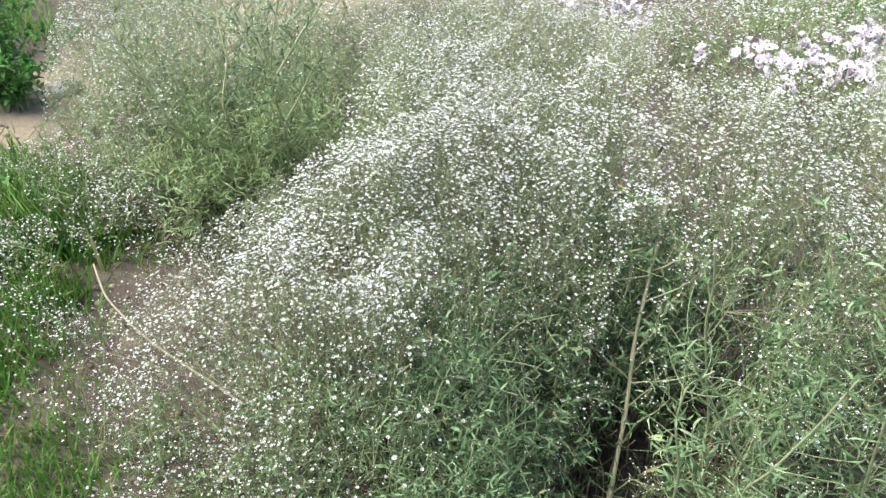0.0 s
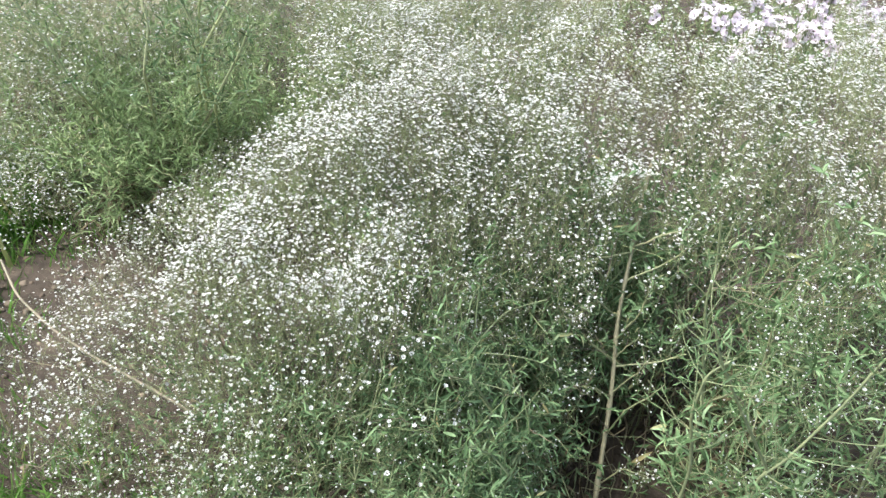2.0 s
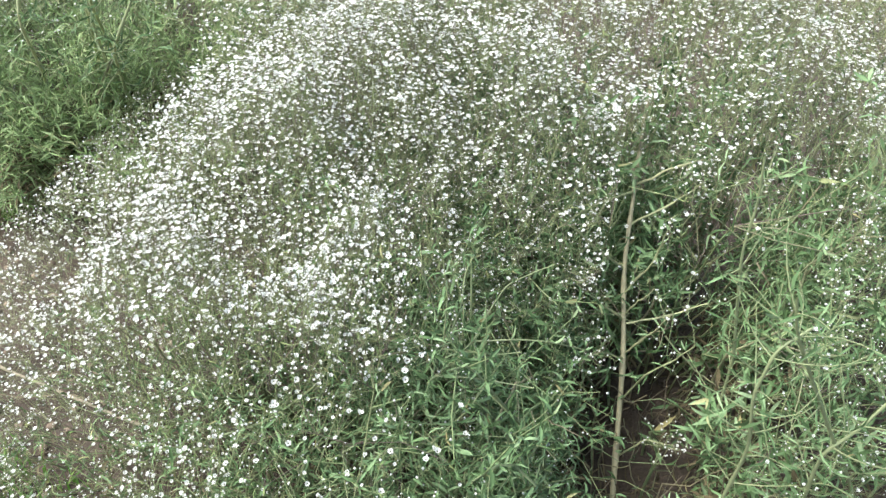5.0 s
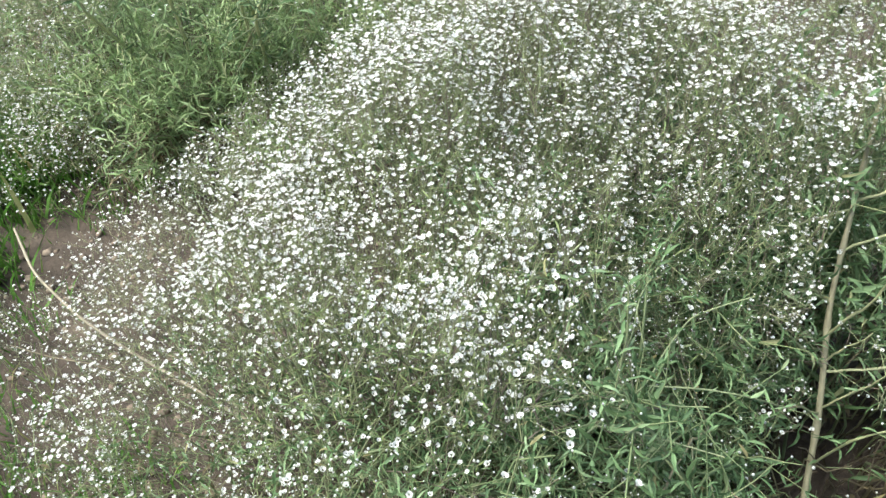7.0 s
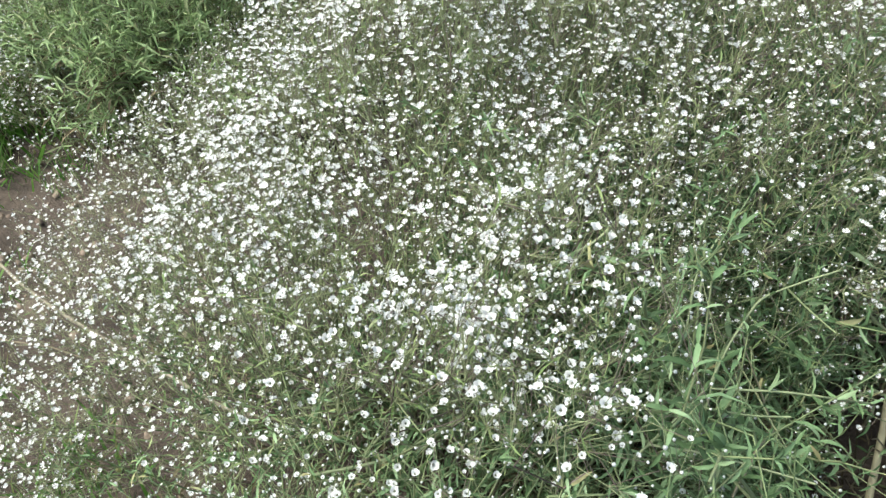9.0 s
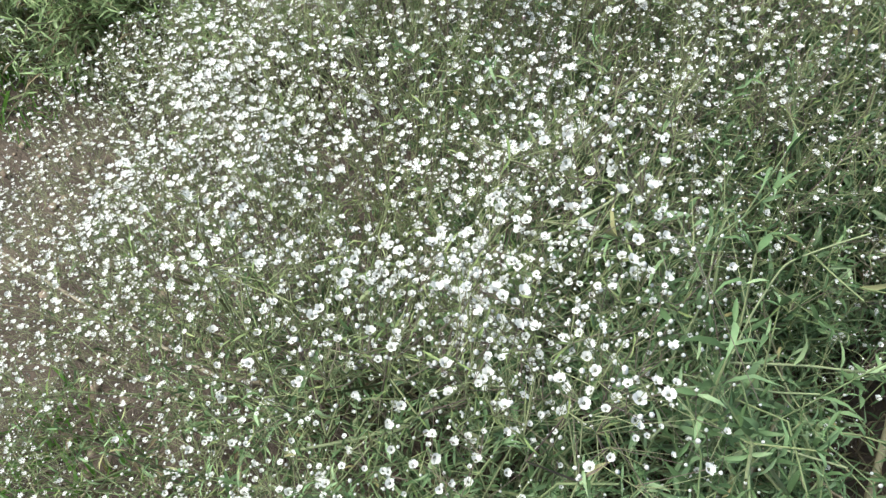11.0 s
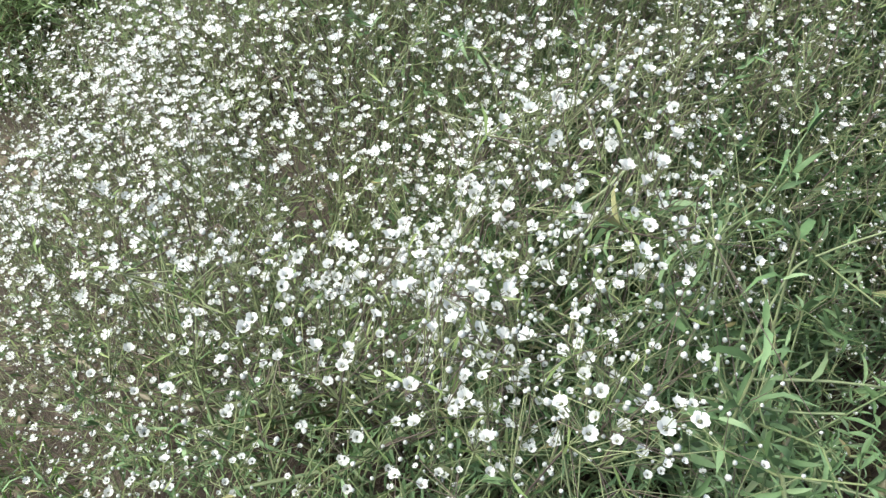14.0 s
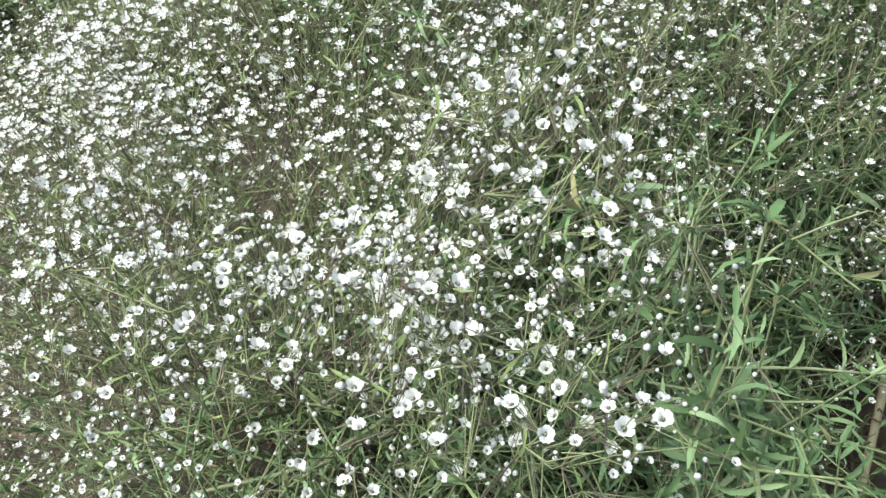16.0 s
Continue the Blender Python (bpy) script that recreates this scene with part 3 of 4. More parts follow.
def olive_band(x, y):
    """A strip over the middle of the bed where nearly all is still in bud."""
    return soft(x, -0.06, 0.05) * (1 - soft(x, 0.25, 0.38)) * (1 - soft(y, 1.45, 1.65))


def main_open(p):
    """The share of open flowers among the buds of the near plant."""
    x, y = p[:, 0], p[:, 1]
    back = soft(y, 1.95, 2.1) * soft(x, -0.9, -0.75) * soft(-x, 0.25, 0.35)
    return (0.34 + 0.26 * soft(y, 1.3, 1.6)) * (1 - 0.2 * soft(-x, 0.35, 0.55)) * (1 - 0.75 * back) * (1 - 0.5 * olive_band(x, y))


blooms = np.concatenate([
    bloom_field(r, 19500, (-1.42, 0.34, 0.8, 2.45), main_area, depth=0.06, clumps=0.55, seed=1.0),
    bloom_field(r, 1900, (-0.38, -0.02, 1.36, 1.75), all_of, depth=0.05, clumps=0.25, seed=1.3),
    bloom_field(r, 1300, (0.04, 0.36, 1.34, 1.68), all_of, depth=0.05, clumps=0.3, seed=1.4),
    bloom_field(r, 260, (-0.16, -0.01, 1.09, 1.26), all_of, depth=0.04, clumps=0.5, seed=1.2),
    bloom_field(r, 1100, (-0.98, -0.32, 1.02, 1.7), left_margin, lambda x, y: 0.7 * canopy(x, y), 0.06, 0.6, seed=1.5),
    bloom_field(r, 2000, (-1.25, -0.3, 1.85, 2.45), off_the_soil, low_side, 0.08, 0.6, seed=1.8)])
shoots = np.concatenate([
    shoot_field(r, 66, (-0.5, 0.1, 0.85, 1.25), beside_stem, low=0.45, high=0.92),
    shoot_field(r, 48, (-0.15, 0.15, 1.05, 1.6), beside_stem, low=0.4, high=0.85),
    shoot_field(r, 45, (-0.7, 0.1, 1.1, 1.9), beside_stem, low=0.35, high=0.68),
    shoot_field(r, 32, (0.1, 0.36, 1.28, 1.65), all_of, low=0.55, high=0.84),
    shoot_field(r, 30, (-0.1, 0.25, 1.4, 1.95), all_of, low=0.55, high=0.86),
    shoot_field(r, 6, (-1.0, -0.5, 1.3, 1.8), all_of, low=0.4, high=0.8)])


def under_the_buds(p):
    """The shoots that stay below the flower heads over the middle of the bed."""
    x, y = p[:, 0], p[:, 1]
    top = np.where((x > 0.02) & (x < 0.42) & (y < 1.72), 0.47 + 0.11 * soft(y, 1.15, 1.35) + 0.1 * soft(y, 1.35, 1.7), 9.0)
    return np.stack([x, y, np.minimum(p[:, 2], top * (1 - 0.12 * np.abs(np.sin(57 * x + 91 * y))))], 1)


shoots = under_the_buds(shoots)
gypsophila("sprawling gypsophila covered in small white flowers on bare soil", (-0.22, 1.6), blooms, main_open, shoots, 21, True, (290, 290, 290), 0.037, 0.0015, 0.0039)


def off_the_stem(p, gap):
    """The points that do not crowd the open side of the stout stem."""
    up = (p[:, 2] - 0.8625 + 0.75 * p[:, 1]) / 1.495
    ahead = 1.15 + 0.66 * up - p[:, 1]
    mid = 0.375 + 0.224 * up - 0.52 * ahead
    return p[~((up > 0.12) & (up < 0.72) & (ahead > 0.02) & (ahead < 0.6) & (np.abs(p[:, 0] - mid) < gap))]


def leafy_area(x, y):
    return (0.45 + 0.55 * soft(y, 1.22, 1.55)) * soft(y, 0.84, 0.98) * soft(x, -0.1, 0.28) * (0.08 + 0.92 * np.maximum(beside_stem(x, y), soft(y, 1.35, 1.5)))


blooms = off_the_stem(bloom_field(r, 14000, (-0.1, 1.25, 0.8, 2.0), leafy_area, seed=2.0, depth=0.07), 0.05)
shoots = np.concatenate([
    shoot_field(r, 46, (0.0, 0.42, 0.82, 1.45), beside_stem, low=0.45, high=1.05),
    shoot_field(r, 20, (0.44, 1.25, 0.84, 1.45), beside_stem, low=0.45, high=1.0),
    shoot_field(r, 84, (0.0, 1.15, 1.3, 2.0), beside_stem, low=0.4, high=0.86),
    shoot_field(r, 5, (0.5, 1.0, 0.9, 1.1), beside_stem, low=0.75, high=1.05),
    shoot_field(r, 50, (0.05, 0.6, 1.4, 1.95), all_of, low=0.55, high=0.84),
    shoot_field(r, 34, (0.0, 0.36, 0.84, 1.15), beside_stem, low=0.6, high=1.0),
    shoot_field(r, 16, (0.0, 0.9, 0.95, 1.5), beside_stem, low=0.2, high=0.5)])
shoots = under_the_buds(off_the_stem(shoots, 0.12))
gypsophila("tall leafy gypsophila with few open white flowers", (0.52, 1.6), blooms, lambda p: (0.1 + 0.6 * soft(p[:, 1], 1.28, 1.5)) * (1 - 0.6 * olive_band(p[:, 0], p[:, 1])), shoots, 22, True, (150, 200, 290), 0.05, 0.0015, 0.0041, None, 0.05, 0.0028)


def right_area(x, y):
    round_off = np.hypot((x - 1.2) / 0.8, (y - 1.75) / 0.78)
    return soft(2.2 + 0.3 * soft(x, 1.2, 1.4) - y, 0.0, 0.12) * soft(x, 0.9, 1.1) * (1 - soft(round_off, 0.8, 1.0))


def right_canopy(x, y):
    round_off = np.hypot((x - 1.2) / 0.8, (y - 1.75) / 0.78)
    return (canopy(x, y) + 0.05 * soft(y, 1.2, 1.8)) * (1 - 0.5 * soft(round_off, 0.7, 1.05))


gypsophila("gypsophila in full white bloom beside pale pink flowers", (1.45, 1.8), bloom_field(r, 9500, (0.95, 2.0, 1.0, 2.4), right_area, right_canopy, seed=3.0), 0.75,
           shoot_field(r, 80, (1.0, 1.9, 1.0, 2.2), right_area, right_canopy, low=0.4), 25, False, (0, 0, 0), 0.05, 0.0019, 0.0043)


def back_area(x, y):
    return soft(y, 1.8, 2.0) * soft(x - 0.2 * soft(y, 2.1, 2.5), -0.5 - 0.1 * (y - 2), 0.02 - 0.1 * (y - 2)) * soft(0.78 - 0.12 * (y - 2.2) + 0.25 * soft(2.2 - y, 0.0, 0.2) - x, 0.0, 0.12) * soft(3.45 - 0.9 * ((x - 0.2) / 0.7) ** 2 - y, 0.0, 0.35)


gypsophila("gypsophila in full white bloom behind the nearer plants", (0.35, 2.5), bloom_field(r, 15000, (-0.6, 1.25, 1.8, 3.4), back_area, seed=4.0), 0.75,
           shoot_field(r, 110, (-0.4, 0.75, 1.8, 3.0), all_of, low=0.5), 24, False, (0, 0, 0), 0.045, 0.002, 0.0043)

# ---- plants round about ----
m = mound(-0.68, 2.95, 0.82, 0.55, 0.97)
blooms = bloom_field(r, 8500, (-1.6, 0.1, 2.3, 3.6), lambda x, y: 0.35 + 0.65 * soft(np.abs(x + 0.55), 0.2, 0.5), m, 0.1, seed=5.0)
blooms = blooms[(blooms[:, 2] > 0.52) | (blooms[:, 0] < -1.05)]
gypsophila("green gypsophila with long pale stems and few flowers", (-0.8, 2.95), blooms, 0.5,
           np.concatenate([shoot_field(r, 150, (-1.5, 0.05, 2.3, 3.5), all_of, m, 0.3, 1.0), shoot_field(r, 95, (-1.4, -0.2, 2.4, 2.75), all_of, m, 0.2, 0.65), shoot_field(r, 45, (-1.0, -0.2, 2.22, 2.5), all_of, lambda x, y: 0.36 + 0 * x, 0.5, 1.1)]), 23, False, (0, 0, 0), 0.064, 0.0018, 0.0044, fresh_leaf, 0.06, 0.003)
m = mound(-1.32, 3.3, 0.46, 0.55, 0.85)
gypsophila("loose gypsophila with white flowers beside the bare path", (-1.5, 3.2), bloom_field(r, 4600, (-1.9, -0.8, 2.7, 3.9), all_of, m, 0.1, seed=6.0), 0.6,
           shoot_field(r, 80, (-1.8, -0.9, 2.75, 3.8), all_of, m, 0.3), 26, False, (0, 0, 0), 0.045, 0.002, 0.0046, fresh_leaf)
m = mound(-1.42, 2.72, 0.6, 0.32, 0.34)
gypsophila("low gypsophila with white flowers over grass", (-1.3, 2.68), np.concatenate([bloom_field(r, 1900, (-2.05, -0.8, 2.4, 3.05), all_of, m, 0.06, 0.75, seed=7.0), bloom_field(r, 1900, (-1.95, -1.1, 1.7, 2.55), off_the_soil, mound(-1.5, 2.12, 0.42, 0.42, 0.3, 2.0), 0.05, 0.8, seed=7.5), bloom_field(r, 1000, (-1.5, -0.8, 2.3, 2.85), all_of, mound(-1.15, 2.56, 0.36, 0.22, 0.33, 1.6), 0.07, 0.85, seed=7.8)]), 0.65,
           shoot_field(r, 20, (-1.7, -1.0, 2.5, 2.95), all_of, m, 0.3), 27, False, (0, 0, 0), 0.035, 0.002, 0.0044)
m = mound(1.9, 4.3, 1.15, 0.95, 0.5)
gypsophila("low green gypsophila with scattered white flowers", (1.9, 4.4), bloom_field(r, 5000, (0.7, 3.1, 3.3, 5.3), all_of, m, 0.07, seed=8.0), 0.85,
           shoot_field(r, 110, (0.8, 3.0, 3.4, 5.2), all_of, m, 0.4), 28, False, (0, 0, 0), 0.06, 0.0024, 0.008, fresh_leaf)
m = mound(-0.1, 3.75, 1.0, 0.6, 0.9)
gypsophila("gypsophila in full white bloom farther back", (-0.1, 3.8), bloom_field(r, 6500, (-1.1, 0.9, 3.1, 4.4), all_of, m, 0.08, seed=9.0), 0.6,
           shoot_field(r, 80, (-1.0, 0.8, 3.2, 4.3), all_of, m, 0.4), 29, False, (0, 0, 0), 0.05, 0.0022, 0.005)


m = mound(-1.2, 4.0, 0.9, 0.6, 0.85)
gypsophila("gypsophila in full white bloom farther back", (-1.2, 4.0), bloom_field(r, 5000, (-2.1, -0.3, 3.4, 4.6), all_of, m, 0.08, seed=10.0), 0.6,
           shoot_field(r, 80, (-2.0, -0.4, 3.4, 4.5), all_of, m, 0.4), 30, False, (0, 0, 0), 0.05, 0.0022, 0.005)


# ---- single stout stems ----
def stout_stem(parent, line, r0, r1, mat, twig_len, seed, label):
    """A stout stem with swollen joints and opposite side branches."""
    rng = np.random.default_rng(seed)
    p = np.asarray(line, float)
    t = np.linspace(0, len(p) - 1, 40)
    pts = np.stack([np.interp(t, np.arange(len(p)), p[:, c]) for c in range(3)], 1)
    for _ in range(3):
        pts[1:-1] = (pts[:-2] + 2 * pts[1:-1] + pts[2:]) / 4
    rad = np.linspace(r0, r1, 40)
    rad[6::6] *= 1.3
    v, q = rod(pts, rad, 8)
    child("stout_stem", mesh_from("stout_stem", v, [q], [mat], smooth=True), parent, label)
    lv, ends = Bag(), []
    for k in range(12, 39, 3) if twig_len else ():
        g = unit(pts[k] - pts[k - 1])
        a = rng.uniform(0, 6.28)
        side = unit(np.cross(g, np.array([math.cos(a), math.sin(a), 0.2])))
        for sg in (1, -1):
            o = unit(side * sg + g * 0.6)
            ln = twig_len * rng.uniform(0.5, 1.0)
            bow = rng.normal(0, 0.09, 3)
            w = np.stack([pts[k] + o * ln * u + np.array([0, 0, 0.3]) * ln * u * u + bow * ln * math.sin(math.pi * u) for u in np.linspace(0, 1, 5)])
            v, q = rod(w, np.linspace(rad[k] * 0.42, 0.0006, 5), 5)
            child("side_branch", mesh_from("side_branch", v, [q], [pale_stem], smooth=True), parent)
            leaf_set(rng, *pairs(rng, w, 0.03, 0.03, 0.035), lv, LEAVES_FAR)
    if twig_len:
        child("side_leaves", lv.mesh("side_leaves", [leaf_i], True), parent, kind="stuff")


def long_stem(parent, line, r0, r1, mat, label="", leafy=False):
    """A long stem lying among the branches, bare or with leaf pairs at its joints."""
    p = np.asarray(line, float)
    n = 8 * (len(p) - 1) + 1
    t = np.linspace(0, len(p) - 1, n)
    pts = np.stack([np.interp(t, np.arange(len(p)), p[:, c]) for c in range(3)], 1)
    for _ in range(4):
        pts[1:-1] = (pts[:-2] + 2 * pts[1:-1] + pts[2:]) / 4
    rad = np.linspace(r0, r1, n)
    rad[5::9] *= 1.25
    v, q = rod(pts, rad, 7)
    child("long_stem", mesh_from("long_stem", v, [q], [mat], smooth=True), parent, label)
    if leafy:
        rng, lv = np.random.default_rng(n), Bag()
        leaf_set(rng, *pairs(rng, pts, 0.045, 0.01, 0.028), lv, LEAVES)
        child("stem_leaves", lv.mesh("stem_leaves", [leaf_i], True), parent, kind="stuff")


plants = {o["label"]: o for o in scene.objects if o.name.startswith("gypsophila") and "label" in o}
leafy = plants["tall leafy gypsophila with few open white flowers"]
stout_stem(leafy, [(0.375, 1.15, 0.0), (0.415, 1.27, 0.16), (0.45, 1.378, 0.317), (0.471, 1.482, 0.45), (0.5, 1.55, 0.56), (0.53, 1.62, 0.68), (0.545, 1.65, 0.76)],
           0.0062, 0.0032, thick_stem, 0.0, 5, "stout yellowish-brown stem with swollen joints")


def bud_arms(parent, arms, seed):
    """Pale side branches of the stout stem, each ending in a loose spray of buds and a few open flowers."""
    rng = np.random.default_rng(seed)
    bud = mesh_from("bud", BUD[0], [BUD[1]], [petal_o, calyx_mat], BUD[2], True)
    head = FLOWERS[1]
    bloom = mesh_from("flower", head[0], [head[1]], [petal_o, calyx_mat, heart_mat], head[2])
    lv, tw = Bag(), Bag()
    for r0, count, arm in arms:
        p = np.asarray(arm, float)
        u = np.linspace(0, len(p) - 1, 13)
        line = np.stack([np.interp(u, np.arange(len(p)), p[:, c]) for c in range(3)], 1)
        for _ in range(2):
            line[1:-1] = (line[:-2] + 2 * line[1:-1] + line[2:]) / 4
        line[1:] += np.cumsum(rng.normal(0, 0.0012, (12, 3)), 0)
        rad = np.linspace(r0, r0 * 0.42, 13)
        rad[4::4] *= 1.35
        v, q = rod(line, rad, 6)
        child("side_branch", mesh_from("side_branch", v, [q], [arm_mat], smooth=True), parent)
        leaf_set(rng, *pairs(rng, line, 0.05, 0.03, 0.022), lv, LEAVES)
        for k in range(count):
            a = line[rng.integers(6, 13)]
            b = a + unit(rng.normal(0, 1, 3) + np.array([0, -0.3, 0.8])) * rng.uniform(0.02, 0.06)
            tw.put(*tubes(a[None], b[None], np.array([0.0007]), np.array([0.0004]), rng.normal(0, 0.004, (1, 3)), 4))
            for _ in range(3):
                c = b + rng.normal(0, 0.01, 3) + np.array([0, 0, 0.006])
                tw.put(*tubes(b[None], c[None], np.array([0.0004]), np.array([0.0003]), rng.normal(0, 0.002, (1, 3)), 4))
                wide = rng.random() < 0.18
                ob = child("flower" if wide else "bud", bloom if wide else bud, parent)
                size = rng.uniform(0.0026, 0.0038) if wide else rng.uniform(0.0013, 0.0024)
                turn = Vector((rng.normal(0, 0.3), rng.normal(0, 0.3) - 0.2, 1.0)).to_track_quat("Z", "Y").to_matrix().to_4x4()
                ob.matrix_basis = Matrix.Translation(Vector(c)) @ turn @ Matrix.Scale(float(size), 4)
    child("arm_leaves", lv.mesh("arm_leaves", [leaf_i], True), parent, kind="stuff")
    child("bud_stalks", tw.mesh("bud_stalks", [twig_i]), parent, kind="stuff")


bud_arms(leafy, [
    (0.0026, 6, [(0.505, 1.56, 0.578), (0.407, 1.53, 0.589), (0.32, 1.5, 0.564)]),
    (0.0028, 10, [(0.508, 1.568, 0.59), (0.554, 1.538, 0.638), (0.6, 1.51, 0.68)]),
    (0.0026, 10, [(0.49, 1.526, 0.522), (0.575, 1.496, 0.59), (0.592, 1.466, 0.643)]),
    (0.0024, 8, [(0.471, 1.482, 0.45), (0.378, 1.452, 0.556), (0.283, 1.422, 0.664)]),
    (0.0027, 8, [(0.465, 1.451, 0.41), (0.489, 1.421, 0.51), (0.487, 1.391, 0.616)]),
    (0.002, 4, [(0.459, 1.425, 0.377), (0.494, 1.395, 0.471)]),
    (0.0024, 15, [(0.455, 1.42, 0.37), (0.364, 1.39, 0.475), (0.294, 1.36, 0.566)]),
    (0.0025, 4, [(0.457, 1.414, 0.364), (0.56, 1.384, 0.407), (0.585, 1.354, 0.45)]),
    (0.002, 5, [(0.45, 1.378, 0.317), (0.478, 1.348, 0.4), (0.481, 1.318, 0.466)]),
    (0.002, 12, [(0.448, 1.373, 0.31), (0.373, 1.343, 0.377), (0.322, 1.313, 0.415)]),
    (0.0022, 3, [(0.435, 1.324, 0.238), (0.452, 1.294, 0.358), (0.478, 1.264, 0.411), (0.495, 1.234, 0.481)]),
    (0.002, 2, [(0.52, 1.36, 0.37), (0.609, 1.337, 0.258), (0.663, 1.307, 0.221)]),
    (0.002, 16, [(0.415, 1.258, 0.148), (0.441, 1.228, 0.24), (0.48, 1.198, 0.238)])], 61)

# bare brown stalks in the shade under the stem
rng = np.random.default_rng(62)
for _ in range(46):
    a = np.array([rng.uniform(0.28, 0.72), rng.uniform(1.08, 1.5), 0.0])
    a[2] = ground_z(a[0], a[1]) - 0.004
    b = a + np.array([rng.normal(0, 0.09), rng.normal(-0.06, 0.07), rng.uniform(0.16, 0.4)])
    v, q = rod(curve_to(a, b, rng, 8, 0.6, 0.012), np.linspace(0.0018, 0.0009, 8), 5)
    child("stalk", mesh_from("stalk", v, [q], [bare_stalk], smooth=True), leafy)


LEAFY_STEMS = ([(0.8, 1.05, 0.0), (0.75, 1.0, 0.2), (0.665, 0.98, 0.38), (0.575, 0.98, 0.53), (0.49, 0.98, 0.675), (0.42, 0.98, 0.8), (0.4, 0.98, 0.86)],
               [(0.62, 1.25, 0.0), (0.605, 1.25, 0.25), (0.596, 1.25, 0.409), (0.564, 1.25, 0.543), (0.534, 1.25, 0.684), (0.534, 1.25, 0.773), (0.518, 1.25, 0.863)],
               [(0.47, 1.05, 0.0), (0.46, 1.02, 0.3), (0.45, 1.0, 0.52), (0.417, 1.0, 0.655), (0.423, 1.0, 0.742), (0.464, 1.0, 0.775)],
               [(0.66, 1.02, 0.0), (0.6, 0.99, 0.3), (0.565, 0.98, 0.5), (0.6, 0.975, 0.55), (0.66, 0.975, 0.68), (0.7, 0.98, 0.78)],
               [(0.9, 1.1, 0.0), (0.86, 1.05, 0.3), (0.82, 1.03, 0.55), (0.8, 1.02, 0.75), (0.77, 1.02, 0.86)],
               [(0.2, 1.15, 0.0), (0.18, 1.13, 0.25), (0.15, 1.12, 0.42), (0.1, 1.1, 0.54)])
for k, line in enumerate(LEAFY_STEMS):
    stout_stem(leafy, line, 0.0034, 0.0018, pale_stem, 0.12, 50 + k, "pale green leafy stem with swollen joints")


def forked_branches(parent, count, starts, ends, seed):
    """Pale branches that fork in pairs at their joints, with leaf pairs and buds at their tips."""
    rng = np.random.default_rng(seed)
    bud = mesh_from("bud", BUD[0], [BUD[1]], [petal_o, calyx_mat], BUD[2], True)
    lv = Bag()
    for _ in range(count):
        a = np.array([rng.uniform(*c) for c in starts])
        b = np.array([rng.uniform(*c) for c in ends])
        u = np.linspace(0, 1, 13)[:, None]
        line = a + (b - a) * u + np.array([0, 0, 0.1]) * np.sin(u * math.pi) + np.cumsum(rng.normal(0, 0.004, (13, 3)), 0)
        rad = np.linspace(0.0022, 0.0011, 13)
        rad[3::3] *= 1.5
        v, q = rod(line, rad, 6)
        branch = child("branch", mesh_from("branch", v, [q], [stem_o], smooth=True), parent)
        tips = [line[-1]]
        leaf_set(rng, *pairs(rng, line, 0.06, 0.05, 0.03), lv, LEAVES)
        for k in (3, 6, 9, 11):
            g = unit(line[k + 1] - line[k - 1])
            side = unit(np.cross(g, rng.normal(0, 1, 3)))
            for sg in (1, -1):
                ln = rng.uniform(0.05, 0.15)
                w = np.linspace(0, 1, 5)[:, None]
                twig = line[k] + (side * sg + g * 0.8) * ln * w + np.array([0, 0, 0.25]) * ln * w * w + np.cumsum(rng.normal(0, 0.003, (5, 3)), 0) * (w > 0)
                v, q = rod(twig, np.linspace(rad[k] * 0.55, 0.0006, 5), 5)
                ob = new("twig", mesh_from("twig", v, [q], [stem_o], smooth=True))
                ob.parent = branch
                ob.matrix_parent_inverse = branch.matrix_parent_inverse.inverted() @ parent.matrix_basis.inverted()
                tips.append(twig[-1])
                leaf_set(rng, *pairs(rng, twig, 0.04, 0.03, 0.024), lv, LEAVES)
        for tip in tips:
            for _ in range(2):
                ob = child("bud", bud, parent)
                p = tip + rng.normal(0, 0.008, 3)
                ob.matrix_basis = Matrix.Translation(Vector(p)) @ Matrix.Scale(float(rng.uniform(0.0013, 0.0024)), 4)
    child("branch_leaves", lv.mesh("branch_leaves", [leaf_i], True), parent, kind="stuff")


forked_branches(leafy, 5, ((0.2, 0.34), (1.3, 1.45), (0.25, 0.42)), ((-0.02, 0.12), (0.98, 1.15), (0.36, 0.5)), 91)
forked_branches(leafy, 6, ((0.68, 0.85), (1.35, 1.5), (0.25, 0.45)), ((0.66, 0.95), (1.05, 1.25), (0.4, 0.6)), 92)


sprawl = plants["sprawling gypsophila covered in small white flowers on bare soil"]
long_stem(sprawl, [(-1.187, 2.186, 0.16), (-1.103, 2.045, 0.13), (-0.979, 1.928, 0.1), (-0.875, 1.85, 0.08), (-0.697, 1.731, 0.06), (-0.543, 1.615, 0.06), (-0.42, 1.6, 0.03)], 0.0034, 0.0042, dry_stem, "pale dry stem bent low over the soil")
long_stem(sprawl, [(-0.344, 1.285, 0.4), (-0.25, 1.28, 0.425), (-0.206, 1.276, 0.46), (-0.155, 1.278, 0.5), (-0.123, 1.283, 0.55)], 0.0022, 0.0016, pale_stem)
long_stem(sprawl, [(-0.063, 1.309, 0.7), (-0.011, 1.32, 0.72), (0.019, 1.337, 0.74)], 0.0017, 0.0012, pale_stem)
long_stem(leafy, [(0.104, 1.288, 0.42), (0.104, 1.288, 0.5), (0.109, 1.32, 0.6), (0.119, 1.364, 0.66)], 0.0022, 0.0014, pale_stem)
